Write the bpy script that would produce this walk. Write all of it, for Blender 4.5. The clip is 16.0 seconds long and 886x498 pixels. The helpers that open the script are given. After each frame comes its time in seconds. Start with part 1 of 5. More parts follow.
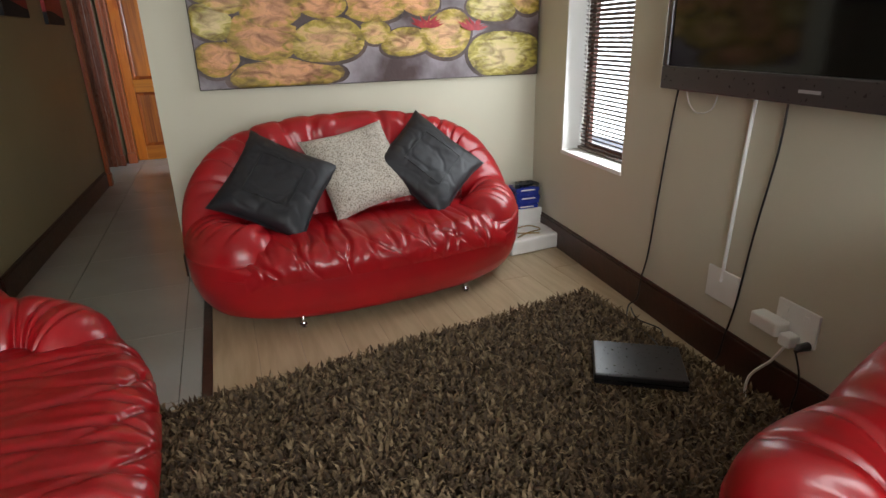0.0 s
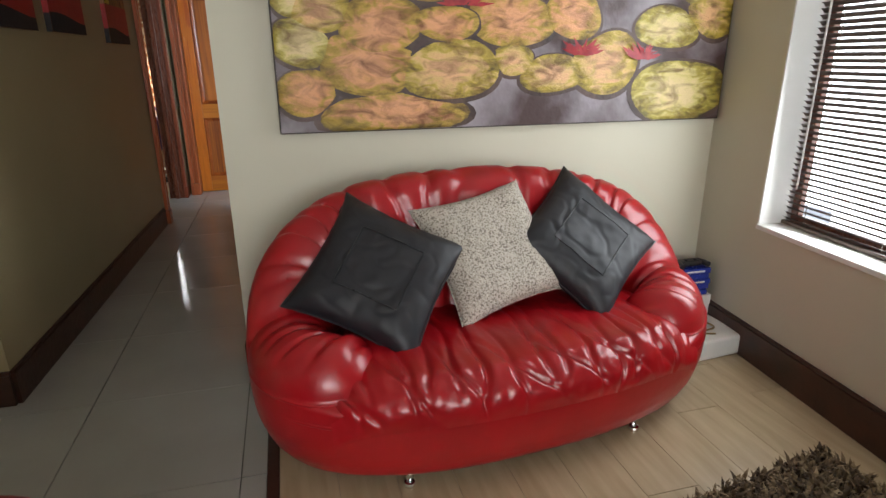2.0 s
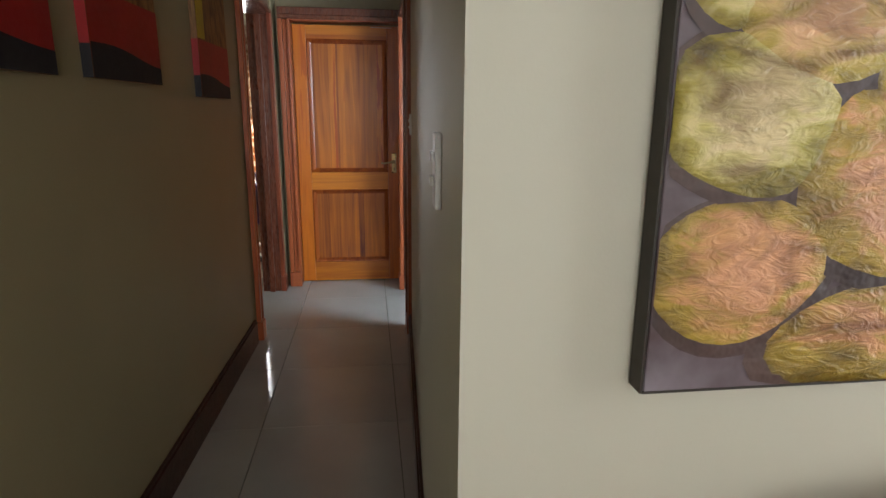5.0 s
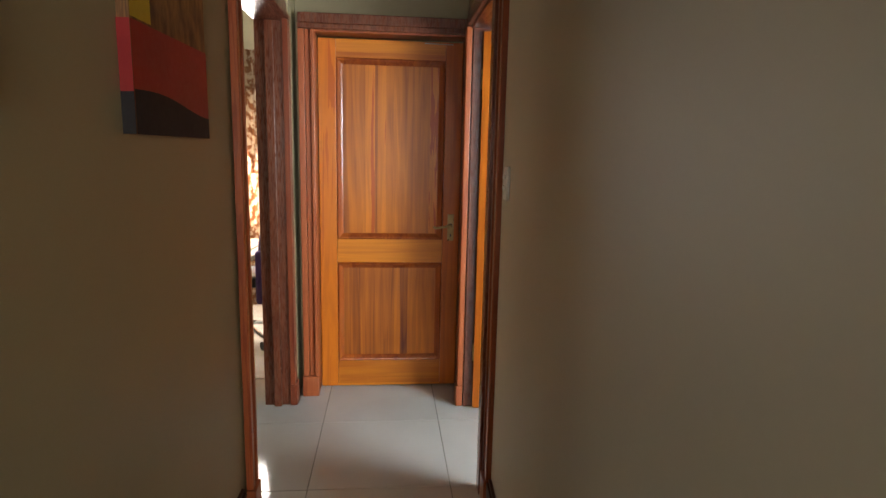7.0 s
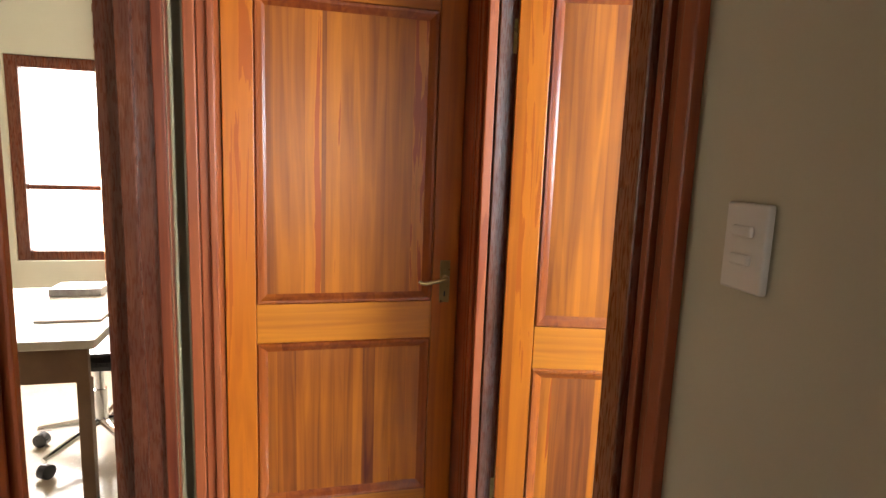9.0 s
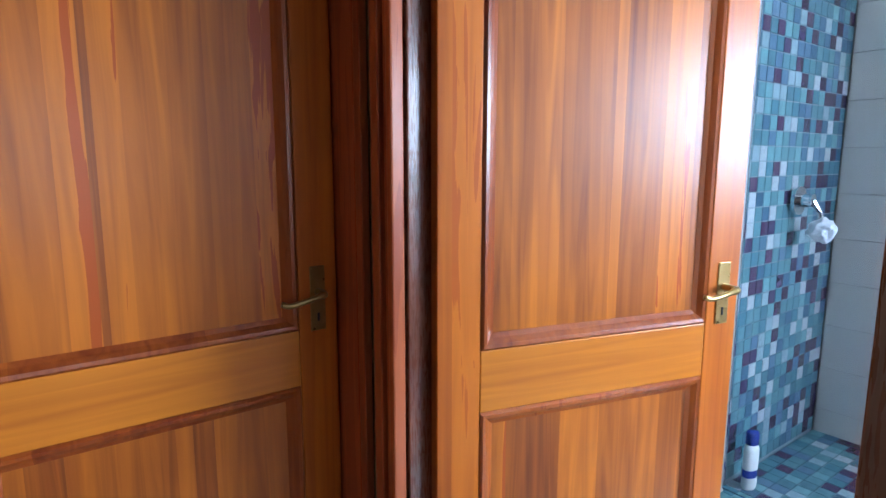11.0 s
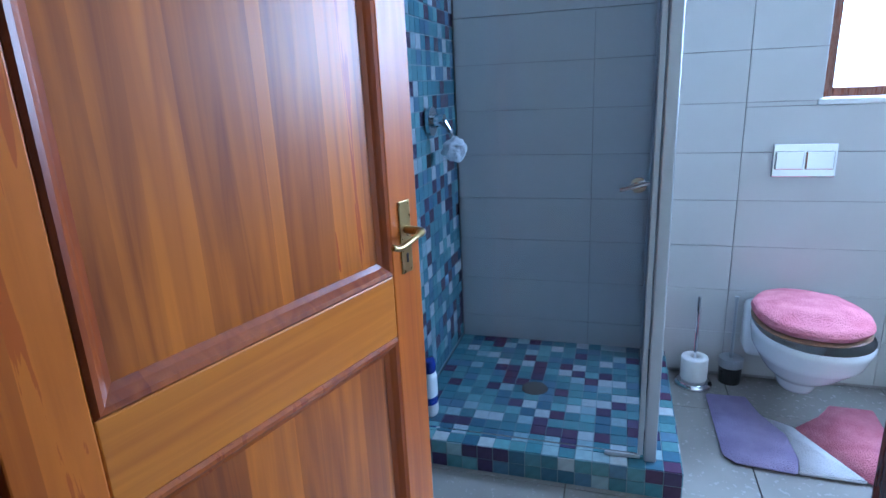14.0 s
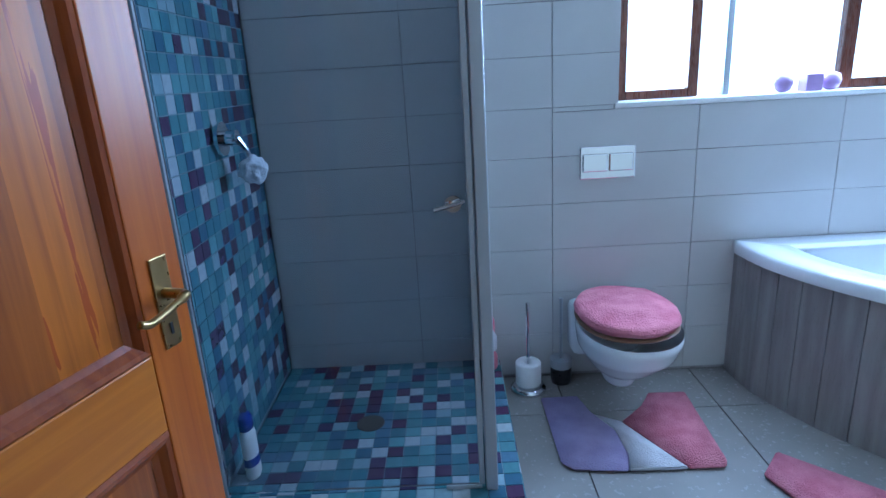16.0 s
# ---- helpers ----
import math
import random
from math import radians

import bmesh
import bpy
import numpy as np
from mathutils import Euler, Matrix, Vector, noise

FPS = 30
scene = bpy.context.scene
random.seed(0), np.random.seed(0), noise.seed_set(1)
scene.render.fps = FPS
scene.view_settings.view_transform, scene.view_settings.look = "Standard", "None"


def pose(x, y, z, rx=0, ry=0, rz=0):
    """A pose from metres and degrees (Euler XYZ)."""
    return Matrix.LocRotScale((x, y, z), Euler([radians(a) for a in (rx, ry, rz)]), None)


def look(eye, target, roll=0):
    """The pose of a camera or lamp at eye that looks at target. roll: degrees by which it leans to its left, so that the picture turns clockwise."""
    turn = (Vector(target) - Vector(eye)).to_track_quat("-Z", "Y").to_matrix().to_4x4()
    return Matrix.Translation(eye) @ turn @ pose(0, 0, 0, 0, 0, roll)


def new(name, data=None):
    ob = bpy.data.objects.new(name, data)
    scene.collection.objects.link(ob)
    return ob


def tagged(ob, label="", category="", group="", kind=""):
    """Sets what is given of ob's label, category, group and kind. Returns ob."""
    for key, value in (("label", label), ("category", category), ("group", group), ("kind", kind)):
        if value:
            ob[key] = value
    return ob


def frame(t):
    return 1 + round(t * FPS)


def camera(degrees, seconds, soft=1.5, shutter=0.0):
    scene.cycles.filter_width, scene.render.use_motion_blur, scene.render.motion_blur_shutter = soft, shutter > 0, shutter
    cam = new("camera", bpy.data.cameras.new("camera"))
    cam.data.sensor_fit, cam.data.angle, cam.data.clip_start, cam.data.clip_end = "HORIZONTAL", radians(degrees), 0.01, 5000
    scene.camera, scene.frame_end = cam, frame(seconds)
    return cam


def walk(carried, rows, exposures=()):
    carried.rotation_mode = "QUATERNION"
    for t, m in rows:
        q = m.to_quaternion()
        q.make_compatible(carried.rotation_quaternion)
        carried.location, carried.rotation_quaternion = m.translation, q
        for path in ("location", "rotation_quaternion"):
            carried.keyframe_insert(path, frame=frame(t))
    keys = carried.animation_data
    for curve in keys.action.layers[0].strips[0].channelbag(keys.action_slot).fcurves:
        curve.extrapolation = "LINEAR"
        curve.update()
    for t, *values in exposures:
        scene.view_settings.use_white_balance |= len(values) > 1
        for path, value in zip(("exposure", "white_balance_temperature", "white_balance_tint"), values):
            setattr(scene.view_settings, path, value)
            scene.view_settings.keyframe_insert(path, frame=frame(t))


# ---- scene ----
cam = camera(75.3, 16.0)
PATH = [
    (0, (0.633, 0.74, 1.306), (1.284, 2.497, 0.607), -1.4),
    (0.5, (0.638, 0.982, 1.311), (1.247, 2.76, 0.627), -1.2),
    (1, (0.61, 1.239, 1.323), (1.176, 3.04, 0.663), -0.9),
    (1.5, (0.584, 1.486, 1.321), (1.116, 3.305, 0.684), -0.7),
    (2, (0.565, 1.766, 1.334), (1.055, 3.601, 0.706), -0.4),
    (2.5, (0.524, 2.048, 1.327), (0.969, 3.899, 0.715), -0.2),
    (3, (0.45, 2.337, 1.353), (0.863, 4.202, 0.762), -0.1),
    (3.5, (0.399, 2.643, 1.367), (0.764, 4.526, 0.803), 0.0),
    (4, (0.347, 2.927, 1.372), (0.654, 4.829, 0.835), 0.3),
    (4.5, (0.278, 3.212, 1.393), (0.549, 5.128, 0.889), 0.4),
    (5, (0.212, 3.536, 1.397), (0.459, 5.465, 0.931), 0.5),
    (5.2, (0.219, 3.644, 1.401), (0.436, 5.582, 0.958), 0.4),
    (7.5, (0.012, 5.289, 1.453), (0.206, 7.252, 1.121), 1.3),
    (8, (0.045, 5.648, 1.483), (0.254, 7.605, 1.126), 1.3),
    (8.2, (0.009, 5.78, 1.482), (0.26, 7.733, 1.129), 1.5),
    (10.5, (-0.172, 6.872, 1.275), (0.833, 8.588, 1.057), 0.4),
    (11, (-0.14, 6.997, 1.31), (1.026, 8.594, 1.005), 0.1),
    (11.5, (-0.082, 7.106, 1.304), (1.245, 8.556, 0.934), -0.2),
    (12, (0.018, 7.202, 1.304), (1.494, 8.488, 0.893), -0.7),
    (12.5, (0.099, 7.262, 1.287), (1.696, 8.376, 0.83), -1.2),
    (13, (0.141, 7.292, 1.289), (1.852, 8.203, 0.796), -1.7),
    (13.5, (0.149, 7.29, 1.285), (1.935, 8.02, 0.757), -2.2),
    (14, (0.148, 7.288, 1.289), (1.983, 7.865, 0.742), -2.7),
    (14.5, (0.167, 7.297, 1.3), (2.039, 7.727, 0.74), -2.8),
    (15, (0.203, 7.292, 1.305), (2.101, 7.58, 0.743), -3.1),
    (15.5, (0.288, 7.269, 1.318), (2.199, 7.424, 0.748), -3.3),
    (16, (0.372, 7.237, 1.313), (2.288, 7.277, 0.739), -3.4),
]
EXPOSURES = [(0, 0.2, 6500, 10), (3, 0.4, 6500, 10), (5, 0.5, 6500, 10), (7.5, 1.2, 7400, 14), (8.2, 1.4, 7300, 14), (10.5, 1.1, 6700, 16), (11, 1.0, 5900, 15), (11.5, 0.85, 5700, 15), (12.5, 0.5, 5400, 15), (13.5, 0.2, 4950, 14), (14.5, -0.05, 4850, 14), (16, -0.58, 4800, 13)]
walk(cam, [(t, look(e, g, r)) for t, e, g, r in PATH], EXPOSURES)

# ---- light ----
world = bpy.data.worlds.new("world")
scene.world = world
world.use_nodes = True
wn = world.node_tree.nodes
sky = wn.new("ShaderNodeTexSky")
sky.sky_type, sky.sun_disc, sky.sun_elevation, sky.sun_rotation = "NISHITA", False, radians(50), radians(200)
world.node_tree.links.new(sky.outputs[0], wn["Background"].inputs[0])
wn["Background"].inputs[1].default_value = 0.15
sun = new("sun", bpy.data.lights.new("sun", "SUN"))
sun.data.energy, sun.data.angle, sun.data.color = 1.0, radians(12), (1, 0.96, 0.9)
sun.matrix_world = pose(0, 0, 10, 40, 0, 200 - 180)


def window_light(name, m, w, h, power, color):
    lamp = new(name, bpy.data.lights.new(name, "AREA"))
    lamp.data.shape, lamp.data.size, lamp.data.size_y = "RECTANGLE", w, h
    lamp.data.energy, lamp.data.color = power, color
    lamp.matrix_world = m
    return lamp


window_light("window_light_living", look((0.9, -1.95, 1.45), (0.9, 2, 1.0)), 2.6, 1.5, 74, (0.97, 0.98, 1.0))
window_light("window_light_slot", look((2.57, 3.43, 1.35), (0, 3.4, 1.2)), 0.5, 1.4, 15, (0.9, 0.96, 1.0))
window_light("window_light_bath", look((2.66, 5.75, 1.6), (0, 6.4, 0.8)), 1.55, 0.8, 104, (0.66, 0.83, 1.0))
window_light("window_light_study", look((-1.3, 10.15, 1.35), (-1.2, 6.5, 0.6)), 0.9, 1.15, 46, (0.95, 0.97, 1.0))


# ---- materials ----
def principled(name, rough=0.5, metal=0.0):
    m = bpy.data.materials.new(name)
    m.use_nodes = True
    b = m.node_tree.nodes["Principled BSDF"]
    b.inputs["Roughness"].default_value, b.inputs["Metallic"].default_value = rough, metal
    return m, m.node_tree, b


def mat(name, c1, c2=None, rough=0.5, metal=0.0, scale=8.0, bump=0.0, bscale=60.0, stretch=(1, 1, 1), coat=0.0, contrast=(0.35, 0.65), bdist=0.01, rvar=0.08):
    """Two-tone noise colour at a large and a fine scale, roughness variation and bump."""
    m, t, b = principled(name, rough, metal)
    n, l = t.nodes, t.links
    co, mp = n.new("ShaderNodeTexCoord"), n.new("ShaderNodeMapping")
    mp.inputs["Scale"].default_value = stretch
    l.new(co.outputs["Object"], mp.inputs[0])
    a, f = n.new("ShaderNodeTexNoise"), n.new("ShaderNodeTexNoise")
    a.inputs["Scale"].default_value, f.inputs["Scale"].default_value = scale, bscale
    a.inputs["Detail"].default_value = 6
    l.new(mp.outputs[0], a.inputs[0]), l.new(mp.outputs[0], f.inputs[0])
    r = n.new("ShaderNodeValToRGB")
    r.color_ramp.elements[0].position, r.color_ramp.elements[1].position = contrast
    r.color_ramp.elements[0].color, r.color_ramp.elements[1].color = (*c1, 1), (*(c2 or [v * 0.85 for v in c1]), 1)
    l.new(a.outputs[0], r.inputs[0]), l.new(r.outputs[0], b.inputs["Base Color"])
    mr = n.new("ShaderNodeMapRange")
    mr.inputs[3].default_value, mr.inputs[4].default_value = max(0.02, rough - rvar), min(1, rough + rvar)
    l.new(f.outputs[0], mr.inputs[0]), l.new(mr.outputs[0], b.inputs["Roughness"])
    if bump:
        bp = n.new("ShaderNodeBump")
        bp.inputs["Strength"].default_value, bp.inputs["Distance"].default_value = bump, bdist
        l.new(f.outputs[0], bp.inputs["Height"]), l.new(bp.outputs[0], b.inputs["Normal"])
    b.inputs["Coat Weight"].default_value = coat
    b.inputs["Coat Roughness"].default_value = 0.12
    return m


def varied(name, colours, rough=0.3, island=False, bump=0.0):
    """A colour for each piece, picked by chance."""
    m, t, b = principled(name, rough)
    n, l = t.nodes, t.links
    src = n.new("ShaderNodeNewGeometry") if island else n.new("ShaderNodeObjectInfo")
    r = n.new("ShaderNodeValToRGB")
    r.color_ramp.interpolation = "CONSTANT"
    for i, c in enumerate(colours):
        e = r.color_ramp.elements[i] if i < 2 else r.color_ramp.elements.new(i / len(colours))
        e.position, e.color = i / len(colours), (*c, 1)
    l.new(src.outputs["Random Per Island" if island else "Random"], r.inputs[0])
    co, z = n.new("ShaderNodeTexCoord"), n.new("ShaderNodeTexNoise")
    z.inputs["Scale"].default_value = 35
    l.new(co.outputs["Object"], z.inputs[0])
    mx = n.new("ShaderNodeMix")
    mx.data_type, mx.blend_type = "RGBA", "MULTIPLY"
    mx.inputs[0].default_value = 0.35
    l.new(r.outputs[0], mx.inputs[6]), l.new(z.outputs[0], mx.inputs[7]), l.new(mx.outputs[2], b.inputs["Base Color"])
    if bump:
        bp = n.new("ShaderNodeBump")
        bp.inputs["Strength"].default_value, bp.inputs["Distance"].default_value = bump, 0.002
        l.new(z.outputs[0], bp.inputs["Height"]), l.new(bp.outputs[0], b.inputs["Normal"])
    return m


def timber(name, tones, rough=0.34, strip=14.0, coat=0.2, along="z"):
    """Varnished strips of glued timber with grain along z; tones go from dark to light."""
    m, t, b = principled(name, rough)
    n, l = t.nodes, t.links
    co, mp, mg = n.new("ShaderNodeTexCoord"), n.new("ShaderNodeMapping"), n.new("ShaderNodeMapping")
    mp.inputs["Scale"].default_value, mg.inputs["Scale"].default_value = (strip, 0.3, 0.02), (30, 30, 1.4)
    if along == "x":
        mp.inputs["Scale"].default_value, mg.inputs["Scale"].default_value = (0.02, 0.3, strip), (1.4, 30, 30)
    info, off, add = n.new("ShaderNodeObjectInfo"), n.new("ShaderNodeVectorMath"), n.new("ShaderNodeVectorMath")
    off.operation = "SCALE"
    off.inputs[0].default_value = (3.7, 2.1, 5.3)
    l.new(info.outputs["Random"], off.inputs["Scale"])
    l.new(co.outputs["Object"], add.inputs[0]), l.new(off.outputs[0], add.inputs[1])
    l.new(add.outputs[0], mp.inputs[0]), l.new(add.outputs[0], mg.inputs[0])
    v, g, w = n.new("ShaderNodeTexVoronoi"), n.new("ShaderNodeTexNoise"), n.new("ShaderNodeTexNoise")
    v.inputs["Scale"].default_value, g.inputs["Scale"].default_value, w.inputs["Scale"].default_value = 1.0, 1.0, 2.5
    g.inputs["Detail"].default_value, g.inputs["Distortion"].default_value = 8, 1.2
    l.new(mp.outputs[0], v.inputs[0]), l.new(mg.outputs[0], g.inputs[0]), l.new(co.outputs["Object"], w.inputs[0])
    sep = n.new("ShaderNodeSeparateColor")
    l.new(v.outputs["Color"], sep.inputs[0])
    a1, a2 = n.new("ShaderNodeMath"), n.new("ShaderNodeMath")
    a1.operation = a2.operation = "MULTIPLY_ADD"
    a1.inputs[1].default_value, a1.inputs[2].default_value = 0.46, -0.03
    a2.inputs[1].default_value = 0.75
    l.new(sep.outputs[0], a1.inputs[0])
    l.new(g.outputs[0], a2.inputs[0]), l.new(a1.outputs[0], a2.inputs[2])
    a3 = n.new("ShaderNodeMath")
    a3.operation = "MULTIPLY_ADD"
    a3.inputs[1].default_value = 0.25
    l.new(w.outputs[0], a3.inputs[0]), l.new(a2.outputs[0], a3.inputs[2])
    r = n.new("ShaderNodeValToRGB")
    for i, c in enumerate(tones):
        e = r.color_ramp.elements[i] if i < 2 else r.color_ramp.elements.new(0.5)
        e.position, e.color = 0.32 + 0.62 * i / (len(tones) - 1), (*c, 1)
    l.new(a3.outputs[0], r.inputs[0]), l.new(r.outputs[0], b.inputs["Base Color"])
    bp = n.new("ShaderNodeBump")
    bp.inputs["Strength"].default_value, bp.inputs["Distance"].default_value = 0.12, 0.003
    l.new(g.outputs[0], bp.inputs["Height"]), l.new(bp.outputs[0], b.inputs["Normal"])
    b.inputs["Specular IOR Level"].default_value = 0.25
    b.inputs["Coat Weight"].default_value, b.inputs["Coat Roughness"].default_value = coat * 0.3, 0.32
    return m


def glow(name, colour, power):
    m, t, b = principled(name, 0.9)
    b.inputs["Base Color"].default_value = (*colour, 1)
    b.inputs["Emission Color"].default_value, b.inputs["Emission Strength"].default_value = (*colour, 1), power
    return m


M_WALL = mat("cream_wall_paint", (0.56, 0.53, 0.42), (0.53, 0.50, 0.39), 0.6, scale=1.3, bump=0.08, bscale=180, bdist=0.002)
# corridor walls: dimness and yellow-brown reflection off the doors put into the colour
M_WALLC = mat("dim_corridor_wall", (0.35, 0.295, 0.17), (0.32, 0.27, 0.155), 0.5, scale=1.3, bump=0.08, bscale=180, bdist=0.002)
M_WHITE = mat("white_paint", (0.78, 0.77, 0.74), (0.74, 0.73, 0.7), 0.55, scale=3)
M_CEIL = mat("ceiling_paint", (0.75, 0.74, 0.70), (0.72, 0.71, 0.67), 0.7, scale=2)
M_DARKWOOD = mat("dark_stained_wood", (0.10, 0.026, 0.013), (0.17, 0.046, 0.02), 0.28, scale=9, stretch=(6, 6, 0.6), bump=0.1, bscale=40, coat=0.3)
M_BASE = mat("dark_baseboard_wood", (0.035, 0.013, 0.008), (0.06, 0.02, 0.012), 0.35, scale=9, bump=0.1, bscale=40)
M_PANEL = timber("varnished_panel_timber", [(0.11, 0.016, 0.007), (0.40, 0.072, 0.007), (0.60, 0.17, 0.013)], 0.34, 11, 0.9)
M_STILE = timber("varnished_stile_timber", [(0.26, 0.045, 0.006), (0.46, 0.095, 0.008), (0.60, 0.16, 0.012)], 0.34, 3, 0.9)
M_RAIL = timber("varnished_rail_timber", [(0.28, 0.05, 0.006), (0.48, 0.115, 0.009), (0.62, 0.20, 0.016)], 0.34, 3, 0.9, "x")
M_MOULD = timber("varnished_moulding_timber", [(0.16, 0.024, 0.007), (0.30, 0.058, 0.009), (0.42, 0.10, 0.014)], 0.24, 2, 1.0)
M_REDWOOD = timber("varnished_red_timber", [(0.13, 0.024, 0.012), (0.29, 0.062, 0.022), (0.40, 0.10, 0.034)], 0.3, 2, 0.9)
M_FTILE = mat("polished_floor_tile", (0.40, 0.39, 0.36), (0.36, 0.35, 0.32), 0.1, scale=2.2, rvar=0.04)
M_BFTILE = mat("bath_floor_tile", (0.31, 0.29, 0.27), (0.27, 0.255, 0.24), 0.25, scale=4)
M_GROUT = mat("dark_grout", (0.10, 0.09, 0.08), (0.13, 0.12, 0.1), 0.8)
M_LAM = mat("pale_laminate_board", (0.50, 0.39, 0.25), (0.40, 0.30, 0.18), 0.32, scale=2.5, stretch=(9, 1, 1), bump=0.04, bscale=50)
M_RED = mat("red_leather", (0.37, 0.004, 0.009), (0.30, 0.004, 0.008), 0.33, scale=5, bump=0.22, bscale=38, coat=0.22, bdist=0.004)
M_BLACK = mat("black_leather", (0.009, 0.009, 0.012), (0.014, 0.014, 0.018), 0.52, scale=6, bump=0.10, bscale=16, bdist=0.012)
M_CHROME = mat("chrome", (0.8, 0.8, 0.82), (0.75, 0.75, 0.78), 0.1, 1.0, rvar=0.04)
M_BRASS = mat("aged_brass", (0.42, 0.30, 0.13), (0.34, 0.23, 0.09), 0.3, 1.0, scale=20)
M_BLACKP = mat("black_plastic", (0.012, 0.012, 0.014), (0.02, 0.02, 0.022), 0.3)
M_TVFRAME = mat("tv_frame_plastic", (0.035, 0.028, 0.03), (0.045, 0.036, 0.036), 0.3)
M_SCREEN = mat("screen_glass", (0.004, 0.004, 0.005), (0.006, 0.006, 0.006), 0.08, rvar=0.02)
M_WPL = mat("white_plastic", (0.78, 0.77, 0.74), (0.72, 0.71, 0.68), 0.35)
M_PORC = mat("white_porcelain", (0.82, 0.83, 0.84), (0.78, 0.79, 0.8), 0.08, rvar=0.03)
M_PINK = mat("pink_terry", (0.58, 0.16, 0.22), (0.72, 0.26, 0.32), 0.95, scale=14, bump=0.9, bscale=160, bdist=0.01)
M_LILAC = mat("lilac_terry", (0.34, 0.28, 0.48), (0.42, 0.35, 0.56), 0.95, scale=14, bump=0.9, bscale=180, bdist=0.008)
M_MATW = mat("white_terry", (0.66, 0.64, 0.68), (0.74, 0.72, 0.75), 0.95, scale=14, bump=0.9, bscale=180, bdist=0.008)
M_WTILE = mat("pale_grey_wall_tile", (0.56, 0.55, 0.54), (0.53, 0.52, 0.51), 0.10, scale=3, rvar=0.04)
M_TUBT = mat("grey_streaked_tile", (0.26, 0.24, 0.23), (0.36, 0.34, 0.33), 0.3, scale=4, stretch=(6, 6, 0.6))
MOSAIC = [(0.085, 0.20, 0.24), (0.12, 0.26, 0.29), (0.065, 0.15, 0.22), (0.46, 0.52, 0.55), (0.12, 0.26, 0.30), (0.075, 0.035, 0.085), (0.17, 0.35, 0.38), (0.11, 0.20, 0.29), (0.085, 0.22, 0.27), (0.30, 0.42, 0.46), (0.06, 0.04, 0.10)]
M_MOS, M_MOSI = varied("mosaic_tile", MOSAIC, 0.2), varied("mosaic_tile_field", MOSAIC, 0.2, True)
M_MGROUT = mat("grey_blue_grout", (0.17, 0.24, 0.27), (0.14, 0.2, 0.23), 0.7)
M_RUG = varied("shaggy_wool", [(0.11, 0.07, 0.037), (0.16, 0.105, 0.055), (0.22, 0.15, 0.08), (0.07, 0.043, 0.023), (0.32, 0.23, 0.13)], 0.85, True)
M_RUGB = mat("rug_backing", (0.06, 0.04, 0.022), (0.085, 0.055, 0.03), 0.95, scale=30)
M_LEOP = mat("leopard_print", (0.20, 0.165, 0.135), (0.54, 0.49, 0.42), 0.9, scale=150, contrast=(0.40, 0.50), bump=0.5, bscale=140)
M_ALU = mat("brushed_aluminium", (0.46, 0.48, 0.51), (0.42, 0.44, 0.47), 0.4, 0.6, scale=2)
M_SLAT = mat("dark_blind_slat", (0.10, 0.07, 0.05), (0.13, 0.09, 0.07), 0.45)
M_CANVAS = mat("painted_canvas_water", (0.055, 0.026, 0.026), (0.34, 0.30, 0.33), 0.42, scale=2.2, bump=0.4, bscale=26, contrast=(0.44, 0.66))
M_OUTLINE = mat("dark_umber_paint", (0.035, 0.018, 0.016), (0.10, 0.06, 0.05), 0.5, scale=9, bump=0.4, bscale=40)
M_CANVASE = mat("dark_canvas_edge", (0.03, 0.024, 0.018), (0.045, 0.035, 0.025), 0.6)
M_PETAL = mat("crimson_paint", (0.26, 0.008, 0.018), (0.45, 0.03, 0.035), 0.4, scale=30)
M_BLUE = mat("blue_case_plastic", (0.012, 0.025, 0.20), (0.02, 0.04, 0.3), 0.25)
M_YEL = mat("yellow_paint", (0.62, 0.45, 0.03), (0.5, 0.36, 0.03), 0.5)
M_ARTRED = mat("art_red_paint", (0.34, 0.008, 0.010), (0.27, 0.006, 0.008), 0.5, scale=6)
M_ARTBLK = mat("art_black_paint", (0.010, 0.008, 0.010), (0.016, 0.013, 0.015), 0.75)
M_ARTBRN = mat("art_ochre_paint", (0.32, 0.16, 0.05), (0.12, 0.05, 0.02), 0.6, scale=30, stretch=(1, 8, 0.4))
M_SKYGLOW = glow("bright_overcast_sky", (0.93, 0.97, 1.0), 3.0)
M_SKYGLOW2 = glow("bright_sky_bath", (0.90, 0.96, 1.0), 3.0)
M_ROOFTILE = mat("grey_outdoor_render", (0.5, 0.5, 0.5), (0.45, 0.45, 0.45), 0.8)
M_DESK = mat("pale_desk_top", (0.70, 0.62, 0.52), (0.62, 0.54, 0.44), 0.25)
M_DESKF = mat("desk_wood_front", (0.22, 0.12, 0.07), (0.28, 0.16, 0.09), 0.4, stretch=(1, 8, 1))
M_PURPLE = mat("purple_fabric", (0.05, 0.02, 0.10), (0.08, 0.03, 0.14), 0.8)
M_PAPER = mat("printed_paper", (0.55, 0.35, 0.30), (0.75, 0.7, 0.62), 0.7, scale=18)
M_CURT = mat("patterned_curtain", (0.30, 0.13, 0.06), (0.62, 0.50, 0.38), 0.9, scale=18, contrast=(0.45, 0.55))
M_SPONGE = mat("white_bath_puff", (0.72, 0.74, 0.78), (0.6, 0.63, 0.68), 0.9, scale=40, bump=0.8, bscale=90)
M_PAPERROLL = mat("toilet_paper", (0.82, 0.81, 0.8), (0.78, 0.77, 0.76), 0.9, scale=30)
M_CANDLE = mat("lilac_candle_wax", (0.34, 0.22, 0.42), (0.42, 0.28, 0.5), 0.4)


